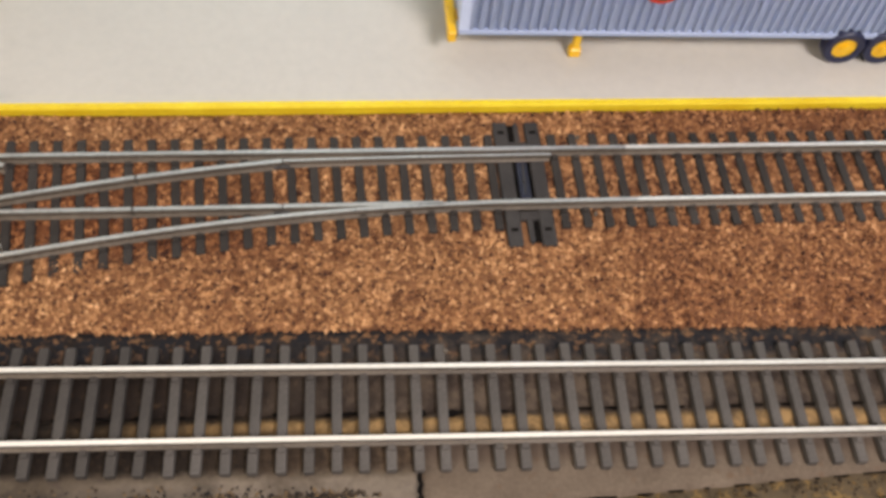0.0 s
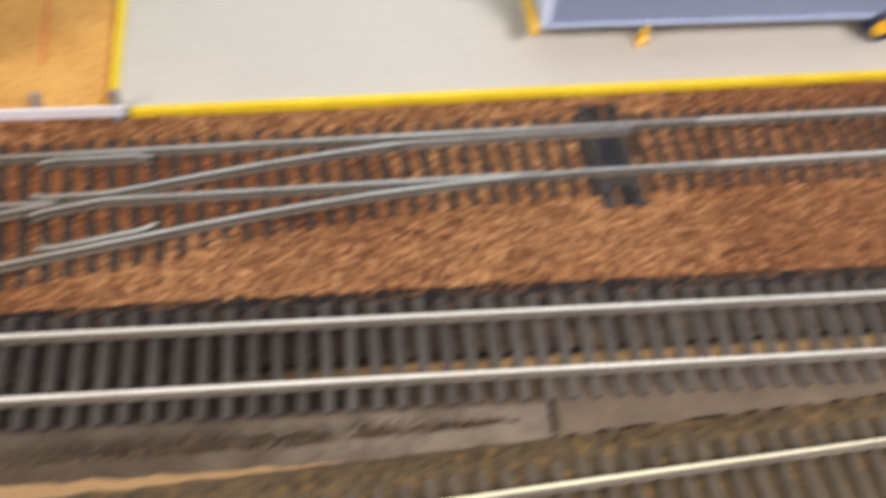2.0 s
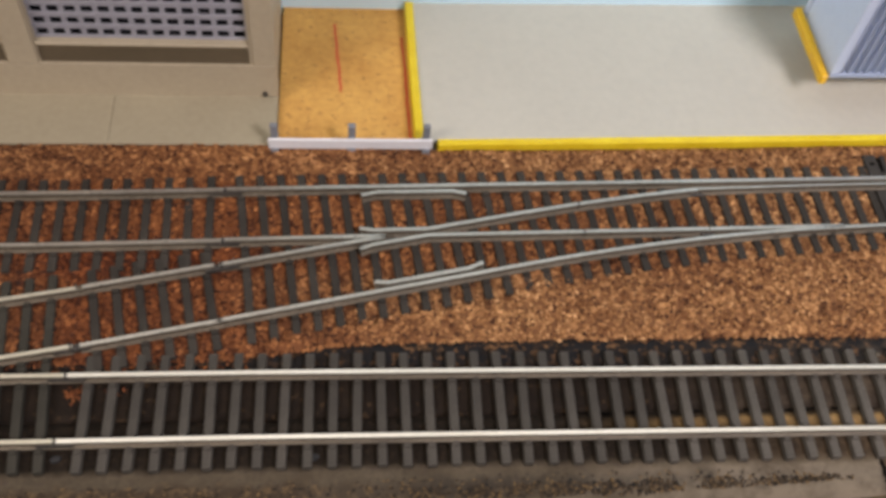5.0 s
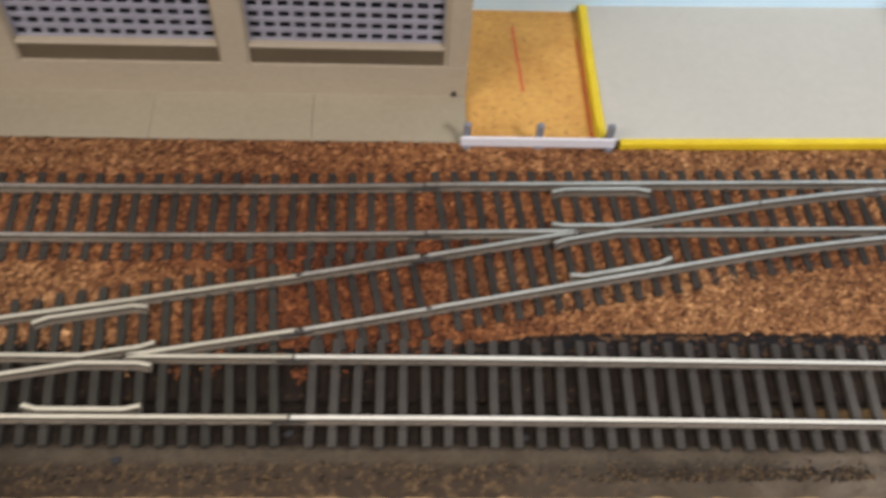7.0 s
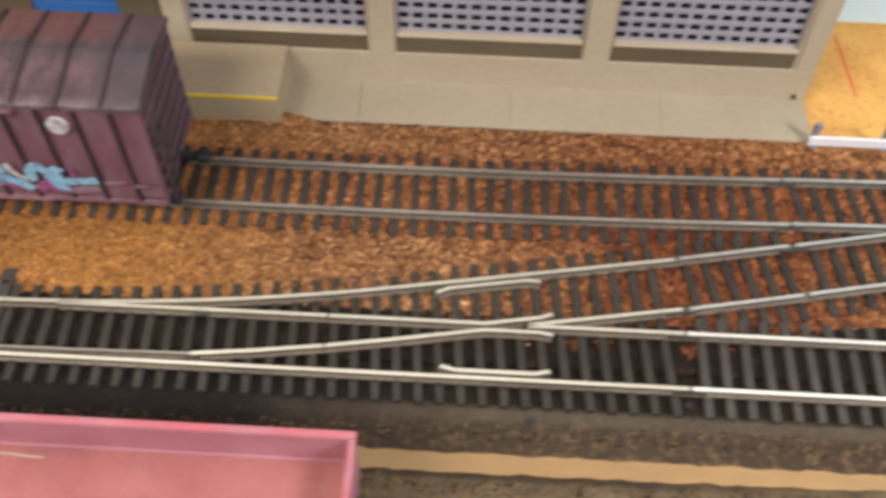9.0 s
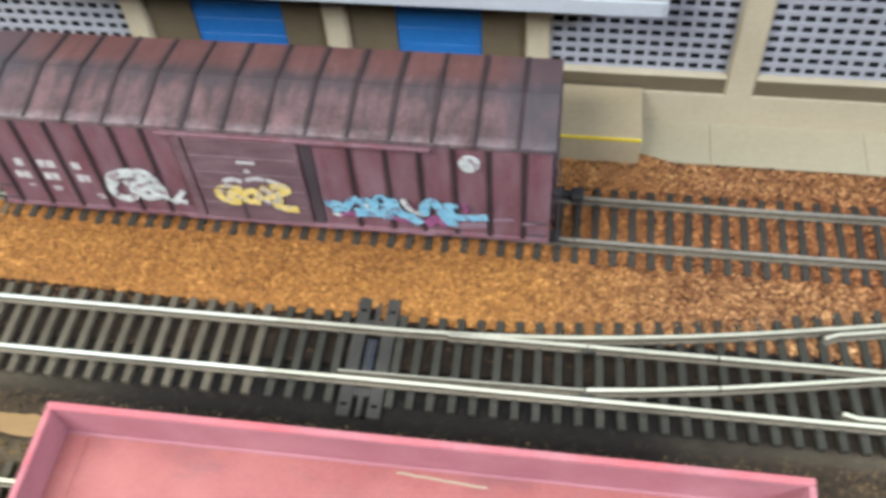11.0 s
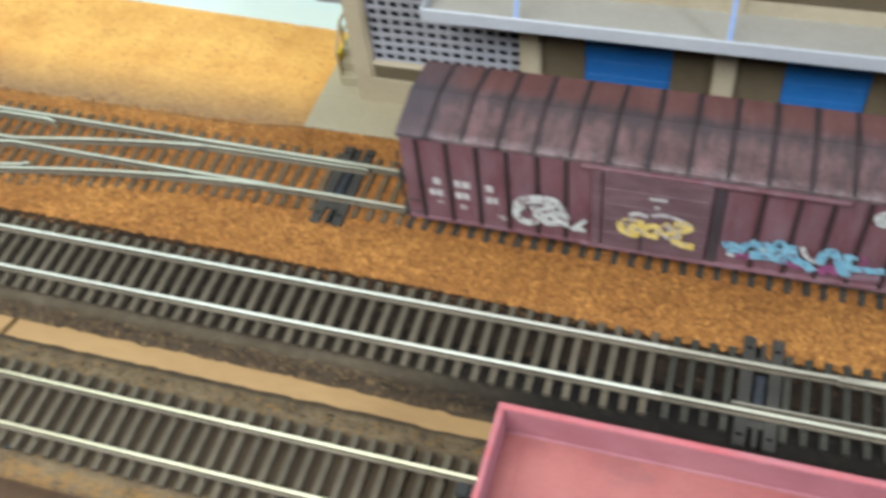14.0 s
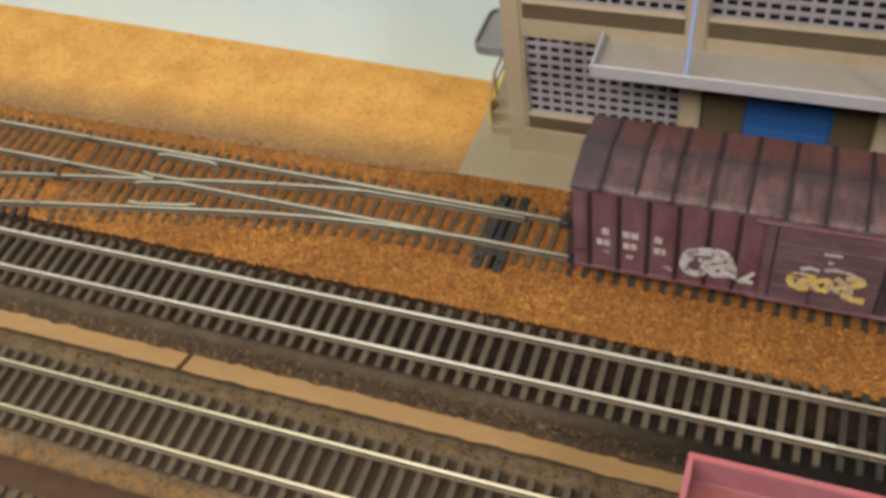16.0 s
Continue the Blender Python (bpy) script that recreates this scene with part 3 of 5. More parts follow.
# ---- the room and the bench ----
# unseen room shell added around the layout; its dark greige cuts bounced light
def room():
    x0, x1, y0, y1, z0, z1, t = -2.6, 2.6, -3.2, 1.6, -0.95, 1.42, 0.1
    for name, b in (("wall_west", (x0 - t, x0, y0, y1, z0, z1)), ("wall_east", (x1, x1 + t, y0, y1, z0, z1)),
                    ("wall_south", (x0, x1, y0 - t, y0, z0, z1)), ("wall_north", (x0, x1, y1, y1 + t, z0, z1))):
        tagged(block(name, *b, M["room_wall"]), "plain greige room wall, unseen, added to close the place", "wall", kind="structure")
    tagged(block("ceiling", x0 - t, x1 + t, y0 - t, y1 + t, z1, z1 + t, M["room_wall"]), "plain greige room ceiling, unseen, added to close the place", "ceiling", kind="structure")
    tagged(block("floor", x0 - t, x1 + t, y0 - t, y1 + t, z0 - t, z0, M["room_floor"]), "plain grey room floor, unseen, added to close the place", "floor", kind="structure")


room()
tagged(block("bench", -1.02, 0.72, -0.34, 0.24, -0.95, -0.023, M["room_wall"]), "plain boxed bench under the model railway", "bench", kind="structure")
def baseboard(name, x0, x1, skew0, skew1):
    bm = bmesh.new()
    box(bm, x0, x1, -0.32, 0.22, -0.023, -0.003)
    for v in bm.verts:
        v.co.x += (v.co.y + 0.03) * (skew0 if v.co.x < (x0 + x1) / 2 else skew1)
    tagged(part(name, bm, M["board"]), "bare tan plywood baseboard showing between the roadbeds", "baseboard", kind="structure")


baseboard("baseboard_west", -1.0, -0.4590, 0.0, 0.25)
baseboard("baseboard_east", -0.4566, 0.70, 0.25, 0.0)


def lerp_table(table):
    """Smooth curve through a few (x, y) stations."""
    xs, ys = zip(*table)
    def f(x):
        i = max(0, min(len(xs) - 2, sum(x > q for q in xs) - 1))
        def slope(k):
            a, b = max(0, k - 1), min(len(xs) - 1, k + 1)
            return (ys[b] - ys[a]) / (xs[b] - xs[a])
        h = xs[i + 1] - xs[i]
        s = (x - xs[i]) / h
        if s < 0 or s > 1:
            k = 0 if s < 0 else len(xs) - 1
            return ys[k] + slope(k) * (x - xs[k])
        return ((2 * s**3 - 3 * s**2 + 1) * ys[i] + (s**3 - 2 * s**2 + s) * h * slope(i)
                + (-2 * s**3 + 3 * s**2) * ys[i + 1] + (s**3 - s**2) * h * slope(i + 1))
    return f


# centre lines of the tracks: the main, the siding along the building, the front track, the outermost track
def line_a(x):
    return 0.0 if x < 0.05 else -0.0018 * min(1.0, (x - 0.05) / 0.25)


line_b = lerp_table([(-0.80, 0.0635), (-0.50, 0.0597), (-0.359, 0.0580), (-0.22, 0.0566), (-0.10, 0.0557), (-0.02, 0.0563), (0.06, 0.0584), (0.16, 0.0609), (0.30, 0.0645), (0.50, 0.0695)])
line_c = lerp_table([(-0.90, -0.0588), (-0.50, -0.0588), (-0.10, -0.0586), (0.08, -0.0565), (0.218, -0.0479), (0.295, -0.0428), (0.40, -0.034)])


def line_d(x):
    return -0.1105


def ragged(x, k, amount=0.0007):
    return amount * (noise.noise((x * 130, k, 0)) + 0.6 * noise.noise((x * 420, k, 3)))


def strip(name, label, x0, x1, lo, hi, top, material, foot=0.003, slope_lo=0.003, slope_hi=0.002, rough=0.00022, seed=0, rag=0.0007, step=0.0022, kind="structure", category="roadbed", parent=None):
    """A long bed with ragged, sloping edges and an uneven top."""
    bm = bmesh.new()
    n = max(2, int((x1 - x0) / step))
    rows = []
    for i in range(n + 1):
        x = x0 + (x1 - x0) * i / n
        a, b = lo(x) + ragged(x, seed, rag), hi(x) + ragged(x, seed + 9, rag)
        row = [bm.verts.new((x, a - slope_lo, top - foot)), bm.verts.new((x, a, top - 0.0004))]
        for j in range(1, 8):
            y = a + (b - a) * j / 8
            row.append(bm.verts.new((x, y, top + rough * noise.noise((x * 300, y * 300, seed)))))
        row += [bm.verts.new((x, b, top - 0.0004)), bm.verts.new((x, b + slope_hi, top - foot))]
        rows.append(row)
    for r0, r1 in zip(rows, rows[1:]):
        for j in range(len(r0) - 1):
            bm.faces.new((r0[j], r1[j], r1[j + 1], r0[j + 1]))
    for r, flip in ((rows[0], 1), (rows[-1], -1)):
        bm.faces.new(r[::flip])
    for f in bm.faces:
        f.smooth = True
    ob = part(name, bm, material, parent)
    if parent is None:
        tagged(ob, label, category, kind=kind)
    return ob


# main roadbed: a far half and a near half with an open seam, the near half cut across
def seam(x):
    return -0.0022 + 0.0002 * noise.noise((x * 40, 7, 0)) - 0.0011 * math.exp(-((x - 0.2135) / 0.0022) ** 2) - 0.0009 * math.exp(-((x - 0.2065) / 0.0016) ** 2)


bed_edge_far = lerp_table([(-1.0, 0.022), (-0.5, 0.0205), (-0.26, 0.018), (-0.2, 0.016), (-0.05, 0.0165), (0.03, 0.0165), (0.08, 0.0195), (0.3, 0.0195), (0.7, 0.0195)])
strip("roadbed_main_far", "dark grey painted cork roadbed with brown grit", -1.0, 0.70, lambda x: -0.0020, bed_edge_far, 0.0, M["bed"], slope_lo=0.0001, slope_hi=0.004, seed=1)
near_edge = lerp_table([(-1.0, -0.0224), (-0.6, -0.0224), (-0.36, -0.0226), (-0.27, -0.0243), (-0.1, -0.0245), (0.21, -0.0245)])
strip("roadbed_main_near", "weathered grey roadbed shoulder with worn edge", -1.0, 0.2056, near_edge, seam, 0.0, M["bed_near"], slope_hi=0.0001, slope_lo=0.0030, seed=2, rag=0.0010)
strip("roadbed_main_bare", "bare grey-tan board roadbed beside an open crack", 0.2057, 0.70, lambda x: -0.0255 + 0.06 * (x - 0.2063), seam, 0.0, M["bed_tan"], slope_hi=0.0001, slope_lo=0.0015, seed=3, rag=0.0004)
strip("roadbed_front", "brown-grey roadbed with yellow grit", -1.0, 0.70, lambda x: line_c(x) - 0.0225, lambda x: line_c(x) + (0.0241 if x < -0.3 else 0.0235 if x < 0.1 else 0.0235 - 0.001 * min(1, (x - 0.1) / 0.1)), -0.0002, M["bed_c"], slope_lo=0.003, slope_hi=0.002, seed=4)
strip("roadbed_outer", "brown-grey roadbed of the outermost track", -1.0, 0.70, lambda x: -0.134, lambda x: -0.0840, -0.0002, M["bed_c"], seed=5)

# sliver laid at the surface, the gap's depth of shade painted black
bm = bmesh.new()
rows = []
for i in range(15):
    y = -0.0272 + 0.0008 * i
    x, w = 0.2056 + 0.0006 * noise.noise((i * 0.55, 3, 1)), 0.0005 + 0.0004 * noise.noise((i * 0.9, 8, 1))
    rows.append([bm.verts.new(q) for q in ((x - w, y, -0.0034), (x - w, y, 0.0003 if y > -0.0245 else -0.0008), (x + w, y, 0.0003 if y > -0.0245 else -0.0008), (x + w, y, -0.0034))])
for r0, r1 in zip(rows, rows[1:]):
    for j in range(3):
        bm.faces.new((r0[j], r1[j], r1[j + 1], r0[j + 1]))
tagged(part("roadbed_gap", bm, M["crack"]), "black jagged sliver for the shaded gap between two lengths of roadbed", "gap", kind="structure")


def ragged_line(name, label, pts, half, top, material, seed):
    """A thin uneven sliver along a path, here and there broken."""
    bm, last = bmesh.new(), None
    for x, y in pts:
        w = half * (0.30 + 1.1 * noise.noise((x * 260, seed, 0)) + 2.2 * math.exp(-((x - 0.2135) / 0.0016) ** 2) * (seed == 31) + 1.6 * math.exp(-((x - 0.2070) / 0.0012) ** 2) * (seed == 31))
        y += 0.0004 * noise.noise((x * 170, seed, 5))
        row = [bm.verts.new(q) for q in ((x, y - w, top - 0.001), (x, y - w, top), (x, y + w, top), (x, y + w, top - 0.001))] if w > half * 0.25 else None
        if row and last:
            for j in range(3):
                bm.faces.new((last[j], row[j], row[j + 1], last[j + 1]))
        last = row
    tagged(part(name, bm, material), label, "crack", kind="structure")


span = [0.12 + 0.0012 * i for i in range(260)]
ragged_line("seam_crack", "black sliver for the shaded seam between the halves of the roadbed", [(x, 0.5 * (seam(x) - 0.0020)) for x in span], 0.00036, 0.0003, M["crack"], 31)
ragged_line("edge_crack", "black ragged sliver for the shaded crack along the edge of the bare board", [(0.2085 + 0.0012 * i, -0.0259 + 0.06 * (0.0022 + 0.0012 * i)) for i in range(120)], 0.00015, 0.0002, M["crack"], 47)

# siding ground: a low bed of glued granules, with loose granules on it
ballast_low = lerp_table([(-1.0, 0.0225), (-0.5, 0.0205), (-0.30, 0.0180), (-0.22, 0.0150), (-0.05, 0.0150), (0.04, 0.0150), (0.075, 0.0190), (0.3, 0.0192), (0.7, 0.0192)])
ballast_high = lerp_table([(-1.0, 0.0840), (-0.42, 0.0815), (-0.38, 0.0850), (-0.1, 0.0846), (0.04, 0.0850), (0.05, 0.0855), (0.11, 0.0832), (0.3, 0.0880), (0.7, 0.0975)])


def ballast_height(x, y):
    mid = abs(y - line_b(x))
    z = 0.0007 + 0.0005 * noise.noise((x * 60, y * 60, 1))
    if mid > 0.017:
        z += 0.0006 * min(1.0, (mid - 0.017) / 0.006)
    if -0.312 < x < -0.112 and y > 0.0755:
        z += 0.0034 * min(1.0, (y - 0.0755) / 0.0045) * min(1.0, (x + 0.312) / 0.01, (-0.112 - x) / 0.01)
    if -0.085 < x < 0.115 and abs(y - 0.0252 - 0.19 * x) < 0.0150:
        z = 0.0003 + 0.0003 * noise.noise((x * 60, y * 60, 1))
    edge = y - ballast_low(x)
    return z * min(1.0, max(0.1, edge / 0.004)) if edge < 0.004 else z


def scatter(name, label, category, xs, ys, zs, least, most, material, rng):
    """Many small angular grains, turned and tilted at random, as one mesh."""
    count = len(xs)
    base = np.array([(1, 0, 0), (-1, 0, 0), (0, 1, 0), (0, -1, 0), (0, 0, 1), (0, 0, -1)], float)
    tri = np.array([(0, 2, 4), (2, 1, 4), (1, 3, 4), (3, 0, 4), (2, 0, 5), (1, 2, 5), (3, 1, 5), (0, 3, 5)])
    size = rng.uniform(least, most, (count, 1, 3)) * np.array([1.15, 1.0, 0.75])
    v = base[None] * size + rng.normal(0, 0.00007, (count, 6, 3))
    ang = rng.uniform(0, 6.283, count)
    c, s = np.cos(ang)[:, None], np.sin(ang)[:, None]
    tilt = rng.uniform(-0.7, 0.7, count)
    ct, st = np.cos(tilt)[:, None], np.sin(tilt)[:, None]
    yy, zz = v[:, :, 1] * ct - v[:, :, 2] * st, v[:, :, 1] * st + v[:, :, 2] * ct
    out = np.stack([v[:, :, 0] * c - yy * s + xs[:, None], v[:, :, 0] * s + yy * c + ys[:, None], zz + zs[:, None]], -1)
    faces = (tri[None] + (np.arange(count) * 6)[:, None, None]).reshape(-1, 3)
    me = bpy.data.meshes.new(name)
    me.from_pydata(out.reshape(-1, 3).tolist(), [], faces.tolist())
    me.materials.append(material)
    return tagged(new(name, me), label, category, kind="stuff")


def bed_crumbs():
    """Torn crumbs along the broken edges of the roadbeds."""
    rng = np.random.default_rng(23)
    def band(x0, x1, count, stations, lo, hi):
        xs = rng.uniform(x0, x1, count)
        clump = np.array([noise.noise((x * 120, 6, 1)) for x in xs])
        xs = xs[clump > rng.uniform(-0.75, 0.45, count)]
        a, b = np.interp(xs, stations, lo), np.interp(xs, stations, hi)
        return xs, a + (b - a) * rng.beta(2, 2, len(xs))
    x1, y1 = band(-0.46, 0.197, 4200, (-0.46, -0.1, 0.0, 0.1, 0.14, 0.18, 0.197), (-0.0250, -0.0268, -0.0250, -0.0246, -0.0245, -0.0224, -0.0215), (-0.0190, -0.0215, -0.0185, -0.0180, -0.0174, -0.0186, -0.0208))
    xa, ya = band(0.085, 0.192, 2600, (0.085, 0.14, 0.18, 0.192), (-0.0240, -0.0240, -0.0226, -0.0217), (-0.0206, -0.0198, -0.0200, -0.0208))
    x1, y1 = np.concatenate([x1, xa]), np.concatenate([y1, ya])
    edge = np.array([near_edge(x) for x in x1])
    z1 = np.where(y1 > edge, 0.0, (y1 - edge) * 0.9) + rng.uniform(-0.00022, 0.00008, len(x1))
    scatter("roadbed_crumbs", "torn dark and tan crumbs along the broken roadbed edge", "crumbs", x1, y1, z1, 0.00022, 0.00062, M["crumb"], rng)
    x2, y2 = band(-0.52, 0.36, 4200, (-0.52, 0.0, 0.36), (0.0160, 0.0160, 0.0160), (0.0232, 0.0232, 0.0222))
    y2 = y2 + np.array([line_c(x) for x in x2])
    scatter("roadbed_crumbs", "yellow-brown crumbs on the edge of the front roadbed", "crumbs", x2, y2, rng.uniform(-0.00042, -0.00012, len(x2)), 0.00022, 0.00062, M["crumb_tan"], rng)


def stray_granules():
    """Ballast spilled between the sleepers of the main track beside the crossover."""
    rng = np.random.default_rng(41)
    xs, ys = [rng.uniform(-0.070, 0.045, 520)], [rng.uniform(0.0098, 0.0168, 520)]
    for x, y, count in ((0.0030, 0.0055, 26), (-0.0215, 0.0064, 16), (-0.0290, 0.0060, 18), (0.0120, 0.0068, 9), (-0.0440, 0.0066, 14)):
        xs.append(rng.normal(x, 0.0013, count))
        ys.append(rng.normal(y, 0.0011, count))
    xs, ys = np.concatenate(xs), np.concatenate(ys)
    scatter("stray_granules", "brown cork granules spilled between the main track sleepers", "ballast", xs, ys, rng.uniform(0.0002, 0.0008, len(xs)), 0.00035, 0.00075, M["ballast"], rng)


def ballast():
    bm, rows = bmesh.new(), []
    x0, x1, n, k = -1.0, 0.70, 560, 34
    for i in range(n + 1):
        x = x0 + (x1 - x0) * i / n
        a, b = ballast_low(x) + ragged(x, 21, 0.0009), ballast_high(x) + 0.0008
        row = [bm.verts.new((x, a, -0.003))]
        for j in range(k + 1):
            y = a + (b - a) * j / k
            row.append(bm.verts.new((x, y, ballast_height(x, y))))
        row.append(bm.verts.new((x, b, -0.003)))
        rows.append(row)
    for r0, r1 in zip(rows, rows[1:]):
        for j in range(len(r0) - 1):
            bm.faces.new((r0[j], r1[j], r1[j + 1], r0[j + 1])).smooth = True
    tagged(part("ballast_bed", bm, M["ballast"]), "bed of glued brown cork granules under the siding", "ballast", kind="structure")
    rng = np.random.default_rng(5)
    count = 135000
    xs = rng.uniform(-0.74, 0.42, count)
    lo = np.array([ballast_low(x) for x in np.linspace(-0.74, 0.42, 400)])
    hi = np.array([ballast_high(x) for x in np.linspace(-0.74, 0.42, 400)])
    g = np.linspace(-0.74, 0.42, 400)
    lo, hi = np.interp(xs, g, lo) - 0.0006, np.interp(xs, g, hi) + np.where(xs < -0.387, 0.010, 0.0)
    ys = lo + (hi - lo) * rng.uniform(0, 1, count)
    thin = (xs < -0.385) & (ys > 0.076) & (rng.uniform(0, 1, count) < 0.45 + (ys - 0.076) / 0.016)
    for px in (0.2370, -0.3590):
        thin |= (np.abs(xs - px) < 0.0068) & (np.abs(ys - line_b(px)) < 0.0208)
    xs, ys = xs[~thin], ys[~thin]
    count = len(xs)
    zs = np.array([ballast_height(x, y) for x, y in zip(xs, ys)]) + rng.uniform(-0.0001, 0.00055, count)
    scatter("ballast_granules", "loose brown and tan cork granules between the sleepers", "ballast", xs, ys, zs, 0.00038, 0.00090, M["ballast"], rng)



ballast()
bed_crumbs()
stray_granules()


# ---- cork, parking lot, backdrop ----
def back_line(x):
    return 0.1462 + min(0.002, max(0.0, -0.385 - x) * 0.1) + 0.042 * max(0.0, -0.41 - x) + 0.02 * max(0.0, x - 0.1)


def sheet(name, label, x0, x1, lo, hi, top, material, category, n=60, rag=0.0):
    bm, rows = bmesh.new(), []
    for i in range(n + 1):
        x = x0 + (x1 - x0) * i / n
        a, b = lo(x), hi(x) - rag * abs(noise.noise((x * 90, 4, 2)) + 0.7 * noise.noise((x * 260, 4, 2)))
        rows.append([bm.verts.new(q) for q in ((x, a, -0.003), (x, a, top), (x, (a + b) / 2, top), (x, b, top), (x, b, -0.003))])
    for r0, r1 in zip(rows, rows[1:]):
        for j in range(4):
            bm.faces.new((r0[j], r1[j], r1[j + 1], r0[j + 1]))
    bm.faces.new(rows[0][::-1])
    bm.faces.new(rows[-1])
    return tagged(part(name, bm, material), label, category, kind="structure")


sheet("cork_sheet_east", "bare orange-tan cork sheet between building and lot", 0.0497, 0.0915, lambda x: 0.0845, lambda x: back_line(x) + 0.001, 0.0, M["cork"], "cork sheet", 30, 0.0006)
sheet("cork_sheet_west", "bare orange-tan cork sheet dusted with brown granules", -1.0, -0.3745, lambda x: 0.0805, lambda x: back_line(x) + 0.001, 0.0006, M["cork"], "cork sheet", 420, 0.0026)
sheet("parking_lot", "smooth beige-grey styrene parking lot", 0.0922, 0.70, lambda x: 0.0860 + 0.024 * (x - 0.1), lambda x: back_line(x) + 0.001, 0.003, M["lot"], "parking lot", 20)


def kerbs():
    bm = bmesh.new()
    sweep(bm, [(0.0975 + 0.0201 * i, 0.0850 + 0.024 * 0.0201 * i, 0.0) for i in range(31)], [(-0.0013, -0.003), (0.0011, -0.003), (0.0011, 0.0036), (0.0008, 0.0040), (-0.0010, 0.0040), (-0.0013, 0.0036)])
    tagged(part("kerb", bm, M["yellow"]), "yellow painted strip along the front of the lot", "kerb", kind="structure")
    bm = bmesh.new()
    sweep(bm, [(0.0921, 0.0866, 0.0), (0.0914, 0.115, 0.0), (0.0910, 0.1455, 0.0)], [(-0.0014, -0.003), (0.0014, -0.003), (0.0014, 0.0036), (0.0011, 0.0040), (-0.0011, 0.0040), (-0.0014, 0.0036)])
    tagged(part("kerb", bm, M["yellow"]), "yellow painted strip along the side of the lot", "kerb", kind="structure")
    for x0, y0, x1, y1, name in ((0.0668, 0.1385, 0.0685, 0.1085, "pencil_line"), (0.0884, 0.1330, 0.0896, 0.0885, "pencil_line")):
        bm = bmesh.new()
        pts = [(x0 + (x1 - x0) * t + 0.0005 * noise.noise((t * 7, x0 * 99, 0)), y0 + (y1 - y0) * t, 0.00012) for t in [i / 12 for i in range(13)]]
        sweep(bm, pts, [(-0.00042, -0.0001), (0.00042, -0.0001), (0.00042, 0.0), (-0.00042, 0.0)])
        tagged(part(name, bm, M["red_line"]), "thin red pencil line drawn on the cork", "line", kind="structure")


kerbs()


def backdrop():
    bm, rows = bmesh.new(), []
    for i in range(35):
        x = -1.0 + 0.05 * i
        y = back_line(x)
        rows.append([bm.verts.new(q) for q in ((x, y, -0.003), (x, y, 0.27), (x, y + 0.006, 0.27), (x, y + 0.006, -0.003))])
    for r0, r1 in zip(rows, rows[1:]):
        for j in range(4):
            bm.faces.new((r0[j], r1[j], r1[(j + 1) % 4], r0[(j + 1) % 4]))
    bm.faces.new(rows[0]), bm.faces.new(rows[-1][::-1])
    bmesh.ops.recalc_face_normals(bm, faces=bm.faces)
    tagged(part("backdrop", bm, M["backdrop"]), "pale blue painted sky board behind the layout", "backdrop", kind="structure")


backdrop()


# ---- track ----
HALF = 0.0087
RAIL = [(-0.0011, 0), (0.0011, 0), (0.0011, 0.0003), (0.0004, 0.0006), (0.0004, 0.0016), (0.00064, 0.0018), (0.00064, 0.0023), (0.00050, 0.00254), (-0.00050, 0.00254), (-0.00064, 0.0023), (-0.00064, 0.0018), (-0.0004, 0.0016), (-0.0004, 0.0006), (-0.0011, 0.0003)]
RAIL_MATS = [1, 1, 1, 1, 1, 1, 0, 0, 0, 1, 1, 1, 1, 1]
TOP = 0.0020


def rail(name, pts, parent, label="", head="rail_top", slim=1.0):
    bm = sweep(bmesh.new(), [(x, y, TOP) for x, y in pts], [(a * slim, b) for a, b in RAIL], RAIL_MATS)
    return part(name, bm, [M[head], M["rail_side"]], parent, label)


def sleeper_mesh(lo, hi, width=0.0023, clips=(-HALF, HALF), material=None, name="sleeper"):
    """One sleeper lying across the track, bevelled, with rail chairs moulded on."""
    bm = bmesh.new()
    box(bm, -width / 2, width / 2, lo, hi, -0.0004, TOP, 0.0002)
    for c in clips:
        for s in (-1, 1):
            box(bm, -width * 0.32, width * 0.32, c + s * 0.0017 - 0.0006, c + s * 0.0017 + 0.0006, TOP - 0.0001, TOP + 0.0006)
    me = bpy.data.meshes.new(name)
    bm.to_mesh(me)
    bm.free()
    me.materials.append(material or M["sleeper"])
    return me


def lay(me, parent, m):
    ob = new("sleeper", me)
    ob.parent = parent
    ob.matrix_basis = m
    return ob


def joiner(parent, x, y, turn):
    bm = box(bmesh.new(), -0.0045, 0.0045, -0.0009, 0.0009, TOP - 0.0001, TOP + 0.0017, 0.0002)
    ob = part("rail_joiner", bm, M["joiner"], parent, "dark metal rail joiner")
    ob.matrix_basis = pose(x, y, 0, 0, 0, turn)
    gap = part("rail_gap", box(bmesh.new(), -0.0003, 0.0003, -0.00072, 0.00072, TOP + 0.0012, TOP + 0.00257), M["black"], parent, "dark gap between two rails")
    gap.matrix_basis = pose(x, y, 0, 0, 0, turn)
    return ob


